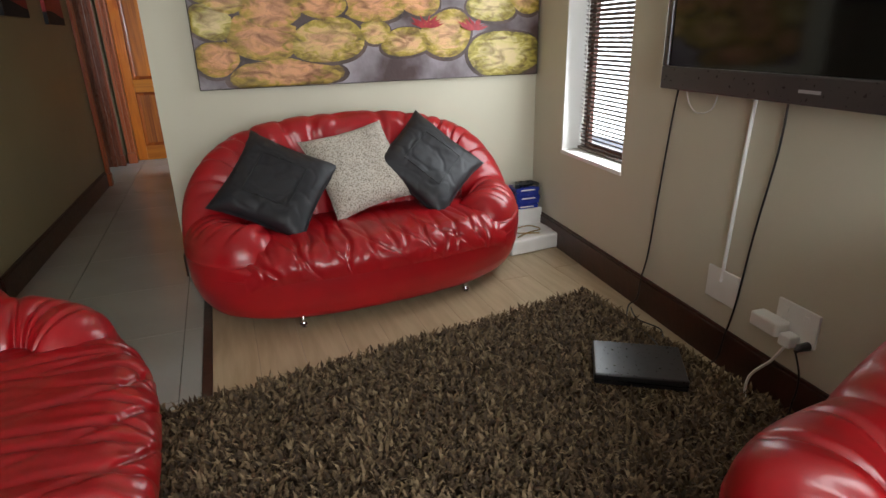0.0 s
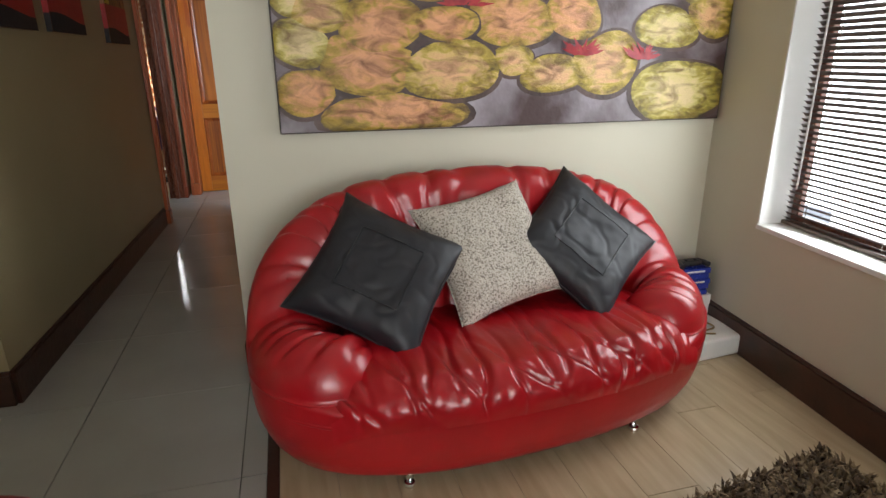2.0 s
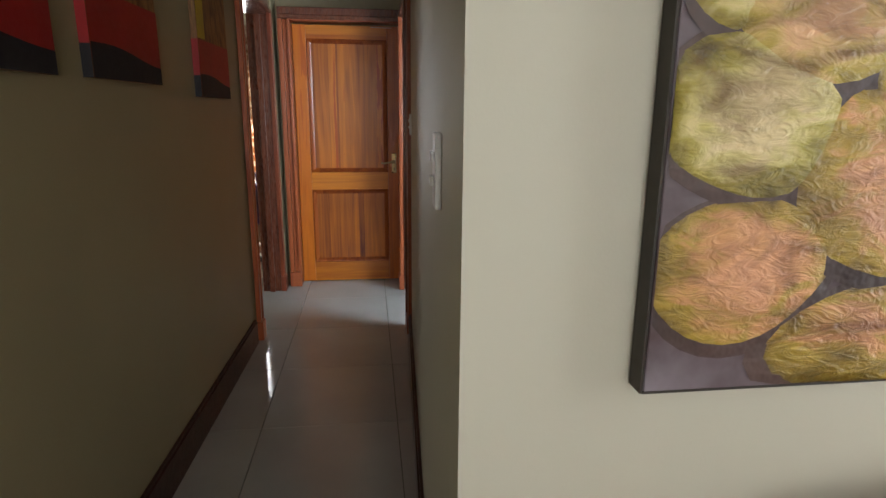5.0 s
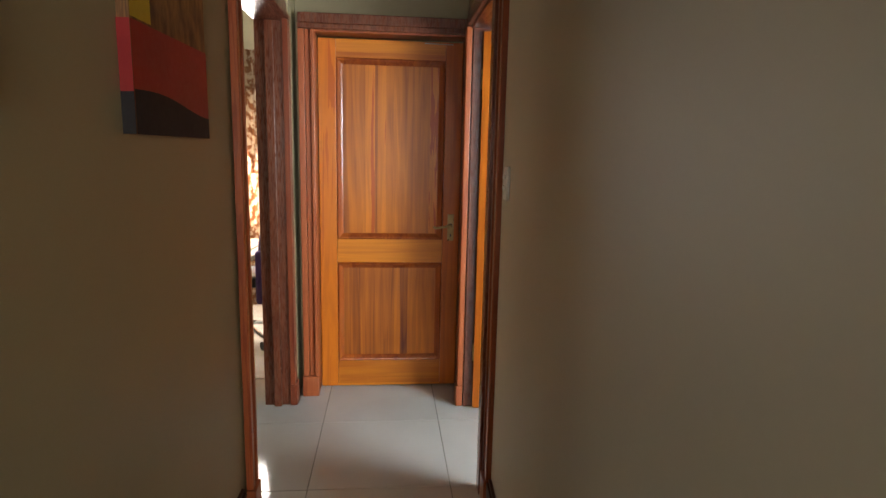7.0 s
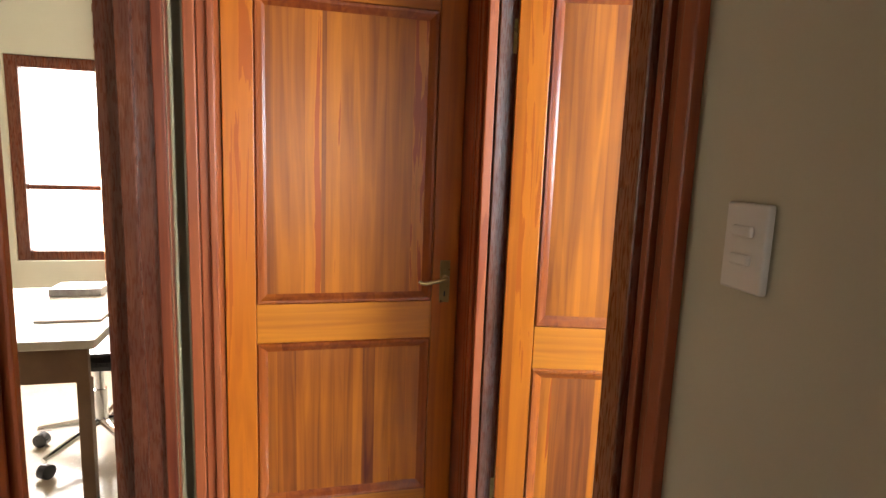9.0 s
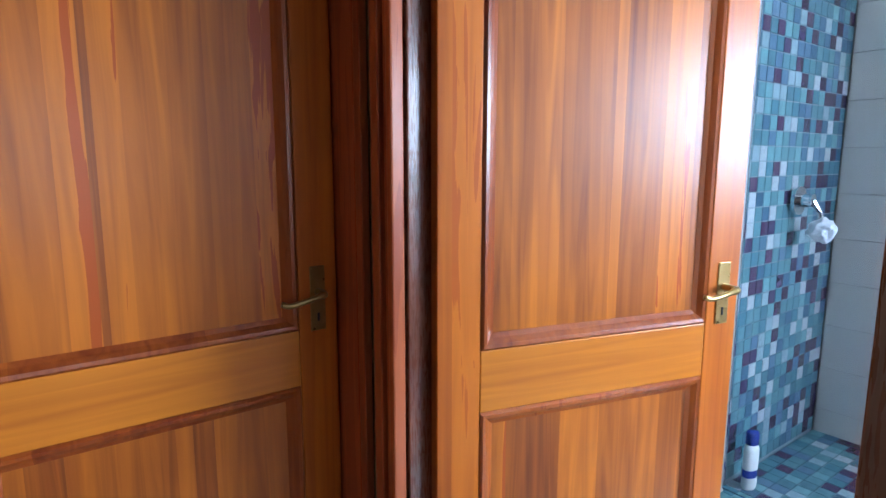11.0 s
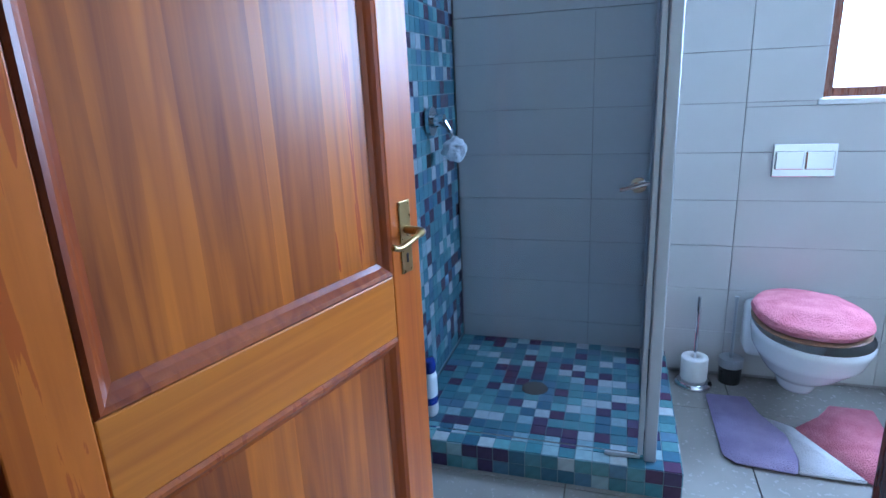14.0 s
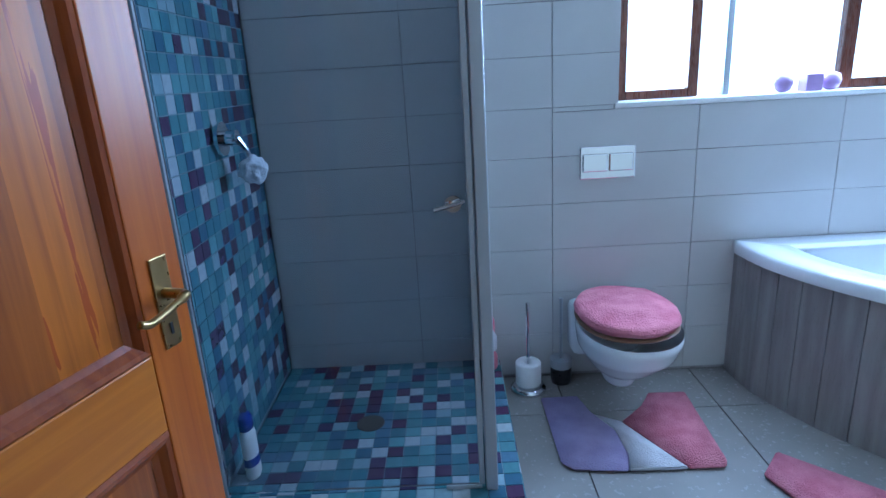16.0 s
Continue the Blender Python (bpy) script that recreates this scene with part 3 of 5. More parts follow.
def sofa(name, label, m, half, depth=0.43):
    """A rounded tub sofa, front to -y, half: half its width."""
    s = thing(name, label, "sofa", m, "red leather seats")
    rnd = random.Random(7)
    jit = [rnd.uniform(-0.5, 0.5) for _ in range(64)]
    # smooth lower shell, wide at the rim, tucked in to the floor, its rim dipping at the front
    prof = ((0.70, 0.064), (0.84, 0.060), (0.915, 0.085), (0.96, 0.14), (0.99, 0.22), (1.0, 0.31), (0.995, 0.39), (0.9, 0.41))

    def shell(u, v):
        k = v * (len(prof) - 1)
        i = min(int(k), len(prof) - 2)
        f = k - i
        r = prof[i][0] * (1 - f) + prof[i + 1][0] * f
        z = prof[i][1] * (1 - f) + prof[i + 1][1] * f
        front = max(0.0, -math.sin(u * math.tau)) ** 2
        x, y = superpoint(half * r, depth * (0.45 + 0.55 * r), u * math.tau)
        return x, y, z - front * 0.12 * max(0.0, (z - 0.09) / 0.32)
    bm = grid_surface(shell, 96, 30, True)
    part("shell", bm, M_RED, s, "", True)
    bm = lathe([(0.01, 0.068), (0.3, 0.068)], 24, half * 1.7, depth)
    part("underside", bm, M_BLACKP, s)

    # creases: thin soft seams at uneven steps, deepest along the inner top
    n = 27 if half > 0.6 else 18
    seams = [(k + 0.5 + 0.45 * jit[k]) / n for k in range(n)]
    slant = [0.05 * jit[(k * 5 + 3) % 64] for k in range(n)]

    def crease(u, v, width=0.0058):
        d = 0.0
        for q, sl in zip(seams, slant):
            e = (u - q - sl * (v - 0.5) - 0.004 * math.sin(v * 17 + q * 40)) / width
            if abs(e) < 4:
                d -= math.exp(-e * e)
        return d

    # back and arms: a thick roll that rises from the arms to the back
    def roll(u, v):
        th = radians(-52 + u * 284)
        back = max(0.0, math.sin(th))
        low = max(0.0, -math.sin(th))
        top = 0.53 + 0.39 * back ** 0.62 - 0.04 * low
        thick = 0.15 - 0.062 * back
        x, y = superpoint(half - 0.005, depth, th, 2.5)
        nx, ny = math.cos(th) * 0.9, math.sin(th)
        ln = math.hypot(nx, ny)
        nx, ny = nx / ln, ny / ln
        if v < 0.3:  # outer side, from the rim upwards
            f = v / 0.3
            off, z = 0.014 * math.sin(f * math.pi) - 0.022 * (1 - f), 0.335 + f * (top - 0.335 - thick)
            off -= 0.035 * back * f
        elif v < 0.7:
            a = (v - 0.3) / 0.4 * math.pi
            off, z = -thick + thick * math.cos(a) - 0.035 * back, top - thick + thick * math.sin(a)
        else:
            f = (v - 0.7) / 0.3
            off, z = -2 * thick - 0.035 * back - 0.15 * f * back, (top - thick) * (1 - f) + 0.36 * f
        w = max(0.0, min(1.0, (v - 0.36) / 0.16))
        k = 0.013 * w * crease(u, v) + 0.0045 * w * noise.noise((u * 34, v * 7, half)) + 0.010 * noise.noise((u * 9, v * 3, half * 3))
        off += k if v < 0.5 else -k
        z += k * (1 if 0.3 < v < 0.75 else 0.2)
        e = min(1.0, min(u, 1 - u) / 0.055)  # the arms' rounded front ends
        if e < 1:
            cap = math.sqrt(max(0.0, 1 - (1 - e) ** 2)) * 0.97 + 0.03
            cz = 0.36
            off, z = -thick + (off + thick) * (0.25 + 0.75 * cap), cz + (z - cz) * cap
        return x + nx * off, y + ny * off, z
    bm = grid_surface(roll, 340, 46)
    for side in (0, -1):
        bm.verts.ensure_lookup_table()
        first = 0 if side == 0 else 339 * 46
        bm.faces.new([bm.verts[first + j] for j in range(46)])
    part("backrest", bm, M_RED, s, "", True)

    # seat cushion with slanting creases that run over its front edge
    m_ = 15 if half > 0.6 else 8
    lines = [((k + 0.5 + 0.5 * jit[k + 20]) / m_, 0.16 * jit[k + 30], 0.62 + 0.3 * jit[k + 7]) for k in range(m_)] + [((k + 0.3) / m_, 0.5 * (-1) ** k * (0.3 + abs(jit[k])), 0.7) for k in range(0, m_, 2)]

    def seat(u, v):
        sx = (u * 2 - 1)
        x = sx * (half - 0.22)
        bow = 1 - 0.30 * abs(sx) ** 2.6
        if v < 0.6:
            f = v / 0.6
            y, z = 0.24 - f * (0.24 + depth * 0.87 * bow), 0.405 + 0.035 * math.sin(f * 2.6)
        else:
            f = (v - 0.6) / 0.4
            y = -depth * 0.87 * bow - 0.085 * math.sin(f * math.pi * 0.62)
            z = 0.423 - 0.155 * f + 0.02 * math.sin(f * math.pi)
        d = 0.0
        for q, sl, mid in lines:
            e = (u - q - sl * (v - 0.6) - 0.006 * math.sin(v * 15 + q * 30)) / 0.0085
            if abs(e) < 4:
                d -= math.exp(-e * e) * max(0.0, 1 - ((v - mid) / 0.36) ** 2)
        d = max(d, -1.3)
        k = 0.012 * d + 0.010 * noise.noise((u * 13, v * 4, half)) * min(1, v * 3) * (1 if v < 0.95 else 0) + 0.003 * noise.noise((u * 45, v * 12, 1.0))
        z += k - 0.06 * abs(sx) ** 8
        y -= 0.8 * k * (1 if v > 0.6 else max(0, (v - 0.5) * 10))
        return x, y, z
    part("seat", grid_surface(seat, 280, 50), M_RED, s, "", True)

    # piping under the seat's front edge
    pts = []
    for i in range(61):
        sx = i / 30 - 1
        x, y = superpoint(half * 0.992, depth * 0.99, math.pi + math.pi * (sx + 1) / 2)
        pts.append((x * 0.995, y * 0.995 - 0.002, 0.335 - 0.07 * (1 - abs(sx) ** 2.2)))
    part("piping", tube(pts, 0.009, 8), M_RED, s, "", True)
    for lx in (-half * 0.475, half * 0.475):
        for ly in (-depth * 0.72, depth * 0.6):
            k = -1 if ly < 0 else 1
            leg = part("leg", tube([(lx, ly - 0.03 * k, 0.09), (lx * 1.02, ly + 0.005 * k, 0.05), (lx * 1.03, ly + 0.02 * k, 0.018)], [0.02, 0.015, 0.012], 12), M_CHROME, s, "short splayed chrome leg", True)
            part("foot", lathe([(0.008, 0.02), (0.018, 0.016), (0.02, 0.008), (0.018, 0.0)], 14), M_CHROME, leg).location = (lx * 1.03, ly + 0.02 * k, 0)
    return s


sofa("sofa", "red leather tub loveseat against the painting's wall", pose(1.268, 3.66, 0, 0, 0, 4.5), 0.90)
sofa("sofa", "red leather tub loveseat beside the tiled walkway", pose(-0.10, 2.07, 0, 0, 0, 92), 0.92)
sofa("armchair", "red leather tub armchair standing on the rug", pose(1.85, 0.98, 0, 0, 0, -95), 0.56, 0.5)


def cushion(name, label, m, size, material, pocket=False, thick=0.075):
    def side(sg):
        def fn(u, v):
            x, y = u * 2 - 1, v * 2 - 1
            pinch = 1 - 0.10 * (1 - x * x) * abs(y) ** 2 - 0.0
            pinchy = 1 - 0.10 * (1 - y * y) * abs(x) ** 2
            e = ((1 - x ** 4) * (1 - y ** 4)) ** 0.55
            fold = abs(noise.noise((x * 2.6 + 1.5 * y, y * 2.2 - x, sg * 5 + size * 31)))
            wr = 0.009 * e * noise.noise((x * 2.1, y * 2.1, sg * 3 + size * 9)) + 0.003 * e * noise.noise((x * 6, y * 6, sg)) - 0.004 * e * max(0.0, 0.12 - fold) / 0.12
            return x * size / 2 * pinchy, y * size / 2 * pinch, sg * (thick * e + wr)
        return fn
    bm = grid_surface(side(1), 64, 64)
    bm2 = grid_surface(side(-1), 64, 64)
    me = bpy.data.meshes.new("half")
    bm2.to_mesh(me)
    bm2.free()
    bm.from_mesh(me)
    bpy.data.meshes.remove(me)
    bmesh.ops.remove_doubles(bm, verts=bm.verts, dist=0.0008)
    c = thing(name, label, "cushion", m, "cushions on the sofa")
    part("cover", bm, material, c, "", True)
    f = side(1)
    if pocket:
        r = 0.24
        pts = []
        for a, b in (((-r, -r), (r, -r)), ((r, -r), (r, r)), ((r, r), (-r, r)), ((-r, r), (-r, -r))):
            pts += [(a[0] + (b[0] - a[0]) * k / 8, a[1] + (b[1] - a[1]) * k / 8) for k in range(8)]
        pts.append(pts[0])
        line = [Vector(f((x * 2 + 1) / 2, (y * 2 + 1) / 2)) for x, y in pts]
        part("pocket_seam", tube([(p.x, p.y, p.z + 0.0012) for p in line], 0.0022, 6), M_BLACKP, c, "stitched square pocket seam")
    edge = [(-1 + 2 * k / 16, -1) for k in range(16)] + [(1, -1 + 2 * k / 16) for k in range(16)] + [(1 - 2 * k / 16, 1) for k in range(16)] + [(-1, 1 - 2 * k / 16) for k in range(17)]
    part("edge_seam", tube([f((x + 1) / 2, (y + 1) / 2) for x, y in edge], 0.003, 6), material, c, "", True)
    return c


def facing(x, y, z, tilt, turn, spin):
    """Leaning back by tilt, turned about z, spun in its own plane."""
    return pose(x, y, z, 0, 0, turn) @ pose(0, 0, 0, 90 - tilt, 0, 0) @ pose(0, 0, 0, 0, 0, spin)


cushion("cushion", "black leather cushion with a stitched pocket, leaning in the sofa", facing(0.829, 3.625, 0.625, 42, -3, 59), 0.485, M_BLACK, True)
cushion("cushion", "leopard print plush cushion between two black cushions", facing(1.275, 3.715, 0.65, 40, 6, 11), 0.485, M_LEOP)
cushion("cushion", "black leather cushion with a square pocket, propped on the arm", facing(1.662, 3.72, 0.638, 40, 8, 38), 0.495, M_BLACK, True)

# ---- painting ----
pic = thing("painting", "wide canvas of golden water lily pads and crimson flowers", "painting", pose(0.545, 4.19, 1.058))
part("canvas", boxes(((0.0, -0.035, 0), (2.03, -0.004, 0.82)), bevel=0.002), M_CANVAS, pic)
part("canvas_edge", boxes(((-0.004, -0.033, -0.003), (-0.0005, -0.003, 0.823)), ((2.0305, -0.033, -0.003), (2.034, -0.003, 0.823)), ((0, -0.033, -0.004), (2.03, -0.003, -0.0005))), M_CANVASE, pic)


def pad_material(name, rim, mid, core):
    """Thick paint: a yellow rim, a warm middle, dark broken strokes between."""
    m, t, bs = principled(name, 0.36)
    n, l = t.nodes, t.links
    co, z, f, w = n.new("ShaderNodeTexCoord"), n.new("ShaderNodeTexNoise"), n.new("ShaderNodeTexNoise"), n.new("ShaderNodeTexNoise")
    mp = n.new("ShaderNodeMapping")
    mp.inputs["Scale"].default_value = (1.0, 1.0, 2.0)
    l.new(co.outputs["Object"], mp.inputs[0])
    z.inputs["Scale"].default_value, z.inputs["Detail"].default_value, z.inputs["Distortion"].default_value = 11, 8, 1.4
    f.inputs["Scale"].default_value, f.inputs["Detail"].default_value, f.inputs["Distortion"].default_value = 26, 7, 2.5
    w.inputs["Scale"].default_value, w.inputs["Detail"].default_value, w.inputs["Distortion"].default_value = 9, 8, 1.2
    for q in (z, f, w):
        l.new(mp.outputs[0], q.inputs[0])
    sub, flat, ln = n.new("ShaderNodeVectorMath"), n.new("ShaderNodeVectorMath"), n.new("ShaderNodeVectorMath")
    sub.operation, flat.operation, ln.operation = "SUBTRACT", "MULTIPLY", "LENGTH"
    sub.inputs[1].default_value, flat.inputs[1].default_value = (0.5, 0.5, 0.5), (2, 0, 2)
    l.new(co.outputs["Generated"], sub.inputs[0]), l.new(sub.outputs[0], flat.inputs[0]), l.new(flat.outputs[0], ln.inputs[0])
    ad = n.new("ShaderNodeMath")
    ad.operation = "MULTIPLY_ADD"
    ad.inputs[1].default_value = 1.9
    l.new(z.outputs[0], ad.inputs[0]), l.new(ln.outputs["Value"], ad.inputs[2])
    r = n.new("ShaderNodeValToRGB")
    mr = n.new("ShaderNodeMapRange")
    mr.inputs[1].default_value, mr.inputs[2].default_value = 0.95, 2.3
    l.new(ad.outputs[0], mr.inputs[0]), l.new(mr.outputs[0], r.inputs[0])
    for i, (p, col) in enumerate(((0.15, core), (0.42, mid), (0.62, rim), (0.95, [v * 0.35 for v in rim]))):
        e = r.color_ramp.elements[i] if i < 2 else r.color_ramp.elements.new(p)
        e.position, e.color = p, (*col, 1)
    st = n.new("ShaderNodeValToRGB")
    st.color_ramp.elements[0].position, st.color_ramp.elements[1].position = 0.30, 0.56
    st.color_ramp.elements[0].color = (0.22, 0.13, 0.07, 1)
    l.new(w.outputs[0], st.inputs[0])
    mx = n.new("ShaderNodeMix")
    mx.data_type, mx.blend_type = "RGBA", "MULTIPLY"
    mx.inputs[0].default_value = 0.85
    l.new(r.outputs[0], mx.inputs[6]), l.new(st.outputs[0], mx.inputs[7]), l.new(mx.outputs[2], bs.inputs["Base Color"])
    bp = n.new("ShaderNodeBump")
    bp.inputs["Strength"].default_value, bp.inputs["Distance"].default_value = 0.8, 0.006
    l.new(f.outputs[0], bp.inputs["Height"]), l.new(bp.outputs[0], bs.inputs["Normal"])
    return m


PADM = [pad_material("gold_pad_paint", (0.44, 0.32, 0.04), (0.62, 0.42, 0.15), (0.70, 0.40, 0.20)),
        pad_material("ochre_pad_paint", (0.44, 0.29, 0.04), (0.62, 0.31, 0.12), (0.70, 0.34, 0.17)),
        pad_material("pale_pad_paint", (0.42, 0.34, 0.06), (0.62, 0.52, 0.20), (0.70, 0.55, 0.28))]
PADS = ((0.11, 0.155, 0.11, 0.085, 1), (0.46, 0.06, 0.27, 0.088, 1), (0.10, 0.34, 0.10, 0.095, 2), (0.07, 0.52, 0.085, 0.085, 2), (0.36, 0.26, 0.19, 0.115, 1),
        (0.18, 0.46, 0.115, 0.075, 0), (0.41, 0.40, 0.16, 0.105, 1), (0.70, 0.23, 0.185, 0.115, 0), (0.68, 0.41, 0.12, 0.065, 1), (0.96, 0.43, 0.175, 0.105, 1),
        (1.24, 0.45, 0.125, 0.09, 1), (0.97, 0.27, 0.09, 0.055, 0), (1.16, 0.21, 0.15, 0.07, 0))
PADS2 = ((1.41, 0.25, 0.145, 0.125, 0), (1.80, 0.125, 0.225, 0.135, 2), (1.70, 0.40, 0.145, 0.085, 2), (1.93, 0.47, 0.12, 0.10, 0), (1.85, 0.60, 0.12, 0.09, 2),
         (0.33, 0.60, 0.18, 0.085, 1), (0.62, 0.58, 0.16, 0.08, 1), (0.90, 0.60, 0.15, 0.085, 0), (1.18, 0.60, 0.13, 0.07, 0), (0.12, 0.68, 0.13, 0.09, 2), (0.50, 0.74, 0.17, 0.08, 0), (0.85, 0.76, 0.18, 0.06, 1), (1.6, 0.74, 0.18, 0.07, 2))
for i, (x, z, a, b, k) in enumerate(PADS + PADS2):
    a, b = a * 1.13, b * 1.16
    y0 = -0.0352 - 0.0004 * (i % 9)

    def disc(u, v, x=x, z=z, a=a, b=b, i=i, y0=y0):
        th = u * math.tau
        wob = 1 + 0.07 * math.sin(2 * th + i) + 0.045 * math.sin(3 * th + i * 2.3)
        r = max(v, 0.0008) * wob
        px, pz = x + math.cos(th) * r * a, z + math.sin(th) * r * b
        return min(2.028, max(0.002, px)), y0 - 0.004 * (1 - v ** 6) - 0.0004, min(0.818, max(0.002, pz))
    part("pad_outline", grid_surface(lambda u, v: (min(2.028, max(0.002, x + (disc(u, v)[0] - x) * 1.05)), y0 - 0.0003 - 0.0025 * (1 - v ** 6), min(0.818, max(0.002, z + (disc(u, v)[2] - z) * 1.07 - 0.003))), 30, 5, True), M_OUTLINE, pic)
    part("lily_pad", grid_surface(disc, 30, 7, True), PADM[k], pic, "", True)
for x, z in ((0.74, 0.50), (1.28, 0.31), (1.58, 0.29), (1.63, 0.56)):
    bm = bmesh.new()
    rnd = random.Random(int(x * 100))
    for k in range(26):
        an, ln, wd = rnd.uniform(0.1, math.pi - 0.1), rnd.uniform(0.05, 0.12), 0.009
        c, s_ = math.cos(an), math.sin(an) * 0.75
        o = Vector((x + rnd.uniform(-0.03, 0.03), -0.047 - 0.0004 * k, z - 0.02))
        d = Vector((c * ln, 0, s_ * ln))
        nrm = Vector((-s_, 0, c)) * wd
        q = [bm.verts.new(p) for p in (o, o + d * 0.5 + nrm, o + d, o + d * 0.5 - nrm)]
        bm.faces.new(q)
    part("painted_flower", bm, M_PETAL, pic)

# ---- television wall ----
tv = thing("television", "large black flat television mounted on the wall", "television", WD)
part("frame", boxes(((-2.92, 0.035, 1.075), (-1.44, 0.085, 1.165)), ((-2.92, 0.035, 1.165), (-2.885, 0.085, 1.90)), ((-1.475, 0.035, 1.165), (-1.44, 0.085, 1.90)), ((-2.92, 0.035, 1.90), (-1.44, 0.085, 1.935)), bevel=0.006), M_TVFRAME, tv)
part("screen", boxes(((-2.885, 0.045, 1.165), (-1.475, 0.075, 1.90))), M_SCREEN, tv)
part("back_cover", boxes(((-2.7, 0.012, 1.2), (-1.65, 0.044, 1.8)), bevel=0.008), M_BLACKP, tv)
part("badge", boxes(((-2.22, 0.0855, 1.112), (-2.14, 0.087, 1.122))), M_ALU, tv)
part("wall_bracket", boxes(((-2.4, 0.0, 1.3), (-1.95, 0.012, 1.7))), M_BLACKP, tv)


def cable(label, pts, r, material, m=WD):
    c = tagged(link("cable", tube(splined(pts, 8), r, 7), material, None, "", True), label, "cable")
    c.matrix_world = m
    return c


def wall_plate(name, label, x0, x1, z0, z1, m=WD):
    s = thing(name, label, "socket", m)
    part("plate", boxes(((x0, 0.0005, z0), (x1, 0.011, z1)), bevel=0.003), M_WPL, s)
    return s


s1 = wall_plate("blank_plate", "white wall plate with a cable leading up", -1.96, -1.79, 0.265, 0.40)
s2 = wall_plate("wall_socket", "white double wall socket with adaptors plugged in", -2.32, -2.15, 0.285, 0.41)
for k in (0, 1):
    part("switch_rocker", boxes(((-2.20 - k * 0.085, 0.011, 0.37), (-2.18 - k * 0.085, 0.014, 0.39)), bevel=0.001), M_WPL, s2)
ad = thing("plug_adaptor", "white plug adaptor in the wall socket", "plug", WD)
part("body", boxes(((-2.22, 0.0145, 0.29), (-2.10, 0.075, 0.345)), bevel=0.008), M_WPL, ad)
part("plug", boxes(((-2.27, 0.0145, 0.27), (-2.222, 0.065, 0.315)), bevel=0.008), M_WPL, ad)
part("black_plug", tube([(-2.30, 0.0145, 0.292), (-2.30, 0.05, 0.292), (-2.305, 0.07, 0.285)], [0.016, 0.014, 0.006], 10), M_BLACKP, ad)
cable("thin dark cable hanging from the television", [(-1.47, 0.012, 1.08), (-1.44, 0.008, 0.9), (-1.41, 0.008, 0.6), (-1.38, 0.008, 0.3), (-1.37, 0.026, 0.16), (-1.36, 0.03, 0.05), (-1.34, 0.06, 0.006), (-1.5, 0.16, 0.006), (-1.75, 0.2, 0.05), (-1.98, 0.3, 0.05)], 0.004, M_BLACKP)
cable("white cable clipped down the wall to a plate", [(-1.90, 0.012, 1.09), (-1.885, 0.008, 0.9), (-1.875, 0.008, 0.6), (-1.868, 0.008, 0.40), (-1.872, 0.018, 0.35)], 0.0075, M_WPL)
cable("dark cable hanging from the television to the floor", [(-2.04, 0.012, 1.09), (-2.03, 0.008, 0.9), (-1.99, 0.008, 0.6), (-1.96, 0.008, 0.3), (-1.95, 0.026, 0.16), (-1.93, 0.05, 0.02), (-1.8, 0.12, 0.006), (-1.6, 0.1, 0.006)], 0.004, M_BLACKP)
cable("white looped cable below the television", [(-1.52, 0.02, 1.10), (-1.54, 0.008, 1.02), (-1.60, 0.008, 0.985), (-1.68, 0.008, 1.01), (-1.72, 0.02, 1.09)], 0.003, M_WPL)
cable("white cable from the adaptor to the floor", [(-2.245, 0.05, 0.268), (-2.22, 0.07, 0.2), (-2.16, 0.09, 0.1), (-2.2, 0.12, 0.02), (-2.35, 0.16, 0.007), (-2.6, 0.2, 0.007)], 0.005, M_WPL)
cable("black cable from the socket to the floor", [(-2.306, 0.07, 0.284), (-2.33, 0.06, 0.2), (-2.32, 0.05, 0.1), (-2.3, 0.07, 0.02), (-2.1, 0.1, 0.006), (-1.9, 0.17, 0.02)], 0.0035, M_BLACKP)

cable("black cable snaking over the rug from the media box", [(-1.97, 0.33, 0.06), (-1.86, 0.24, 0.055), (-1.9, 0.15, 0.02), (-2.1, 0.13, 0.008), (-2.3, 0.17, 0.03), (-2.45, 0.22, 0.05), (-2.6, 0.2, 0.05)], 0.0045, M_BLACKP)
cable("thin black cable lying along the baseboard", [(-1.36, 0.06, 0.006), (-1.48, 0.1, 0.006), (-1.6, 0.06, 0.006), (-1.72, 0.11, 0.006), (-1.9, 0.07, 0.006), (-2.15, 0.1, 0.006)], 0.0035, M_BLACKP)

# ---- low clutter in the corner ----
box1 = thing("set_top_box", "flat black media box on the shaggy rug", "media box", pose(2.02, 2.31, 0.045, 0, 0, -33))
part("case", boxes(((-0.17, -0.13, 0.004), (0.17, 0.13, 0.05)), bevel=0.006), M_BLACKP, box1)
part("seam_strip", boxes(((-0.168, -0.1315, 0.022), (0.168, -0.1302, 0.026))), M_SCREEN, box1)
for x in (-0.14, 0.14):
    part("foot", boxes(((x - 0.015, -0.1, -0.004), (x + 0.015, 0.1, 0.004))), M_BLACKP, box1)
con = thing("game_console", "flat white console lying in the corner", "console", pose(2.37, 3.83, 0, 0, 0, 5))
part("case", boxes(((-0.19, -0.10, 0.002), (0.19, 0.16, 0.10)), bevel=0.012), M_WPL, con)
part("end_cap", boxes(((0.195, -0.09, 0.025), (0.25, 0.0, 0.10)), bevel=0.02), M_WPL, con)
part("dark_slot", boxes(((0.188, -0.103, 0.03), (0.1945, 0.0, 0.098))), M_BLACKP, con)
cable("tangle of thin cables on the white console", [(2.25, 3.75, 0.108), (2.35, 3.80, 0.112), (2.46, 3.84, 0.108), (2.42, 3.92, 0.112), (2.30, 3.90, 0.108), (2.28, 3.82, 0.112), (2.42, 3.78, 0.106)], 0.004, M_BRASS, Matrix())
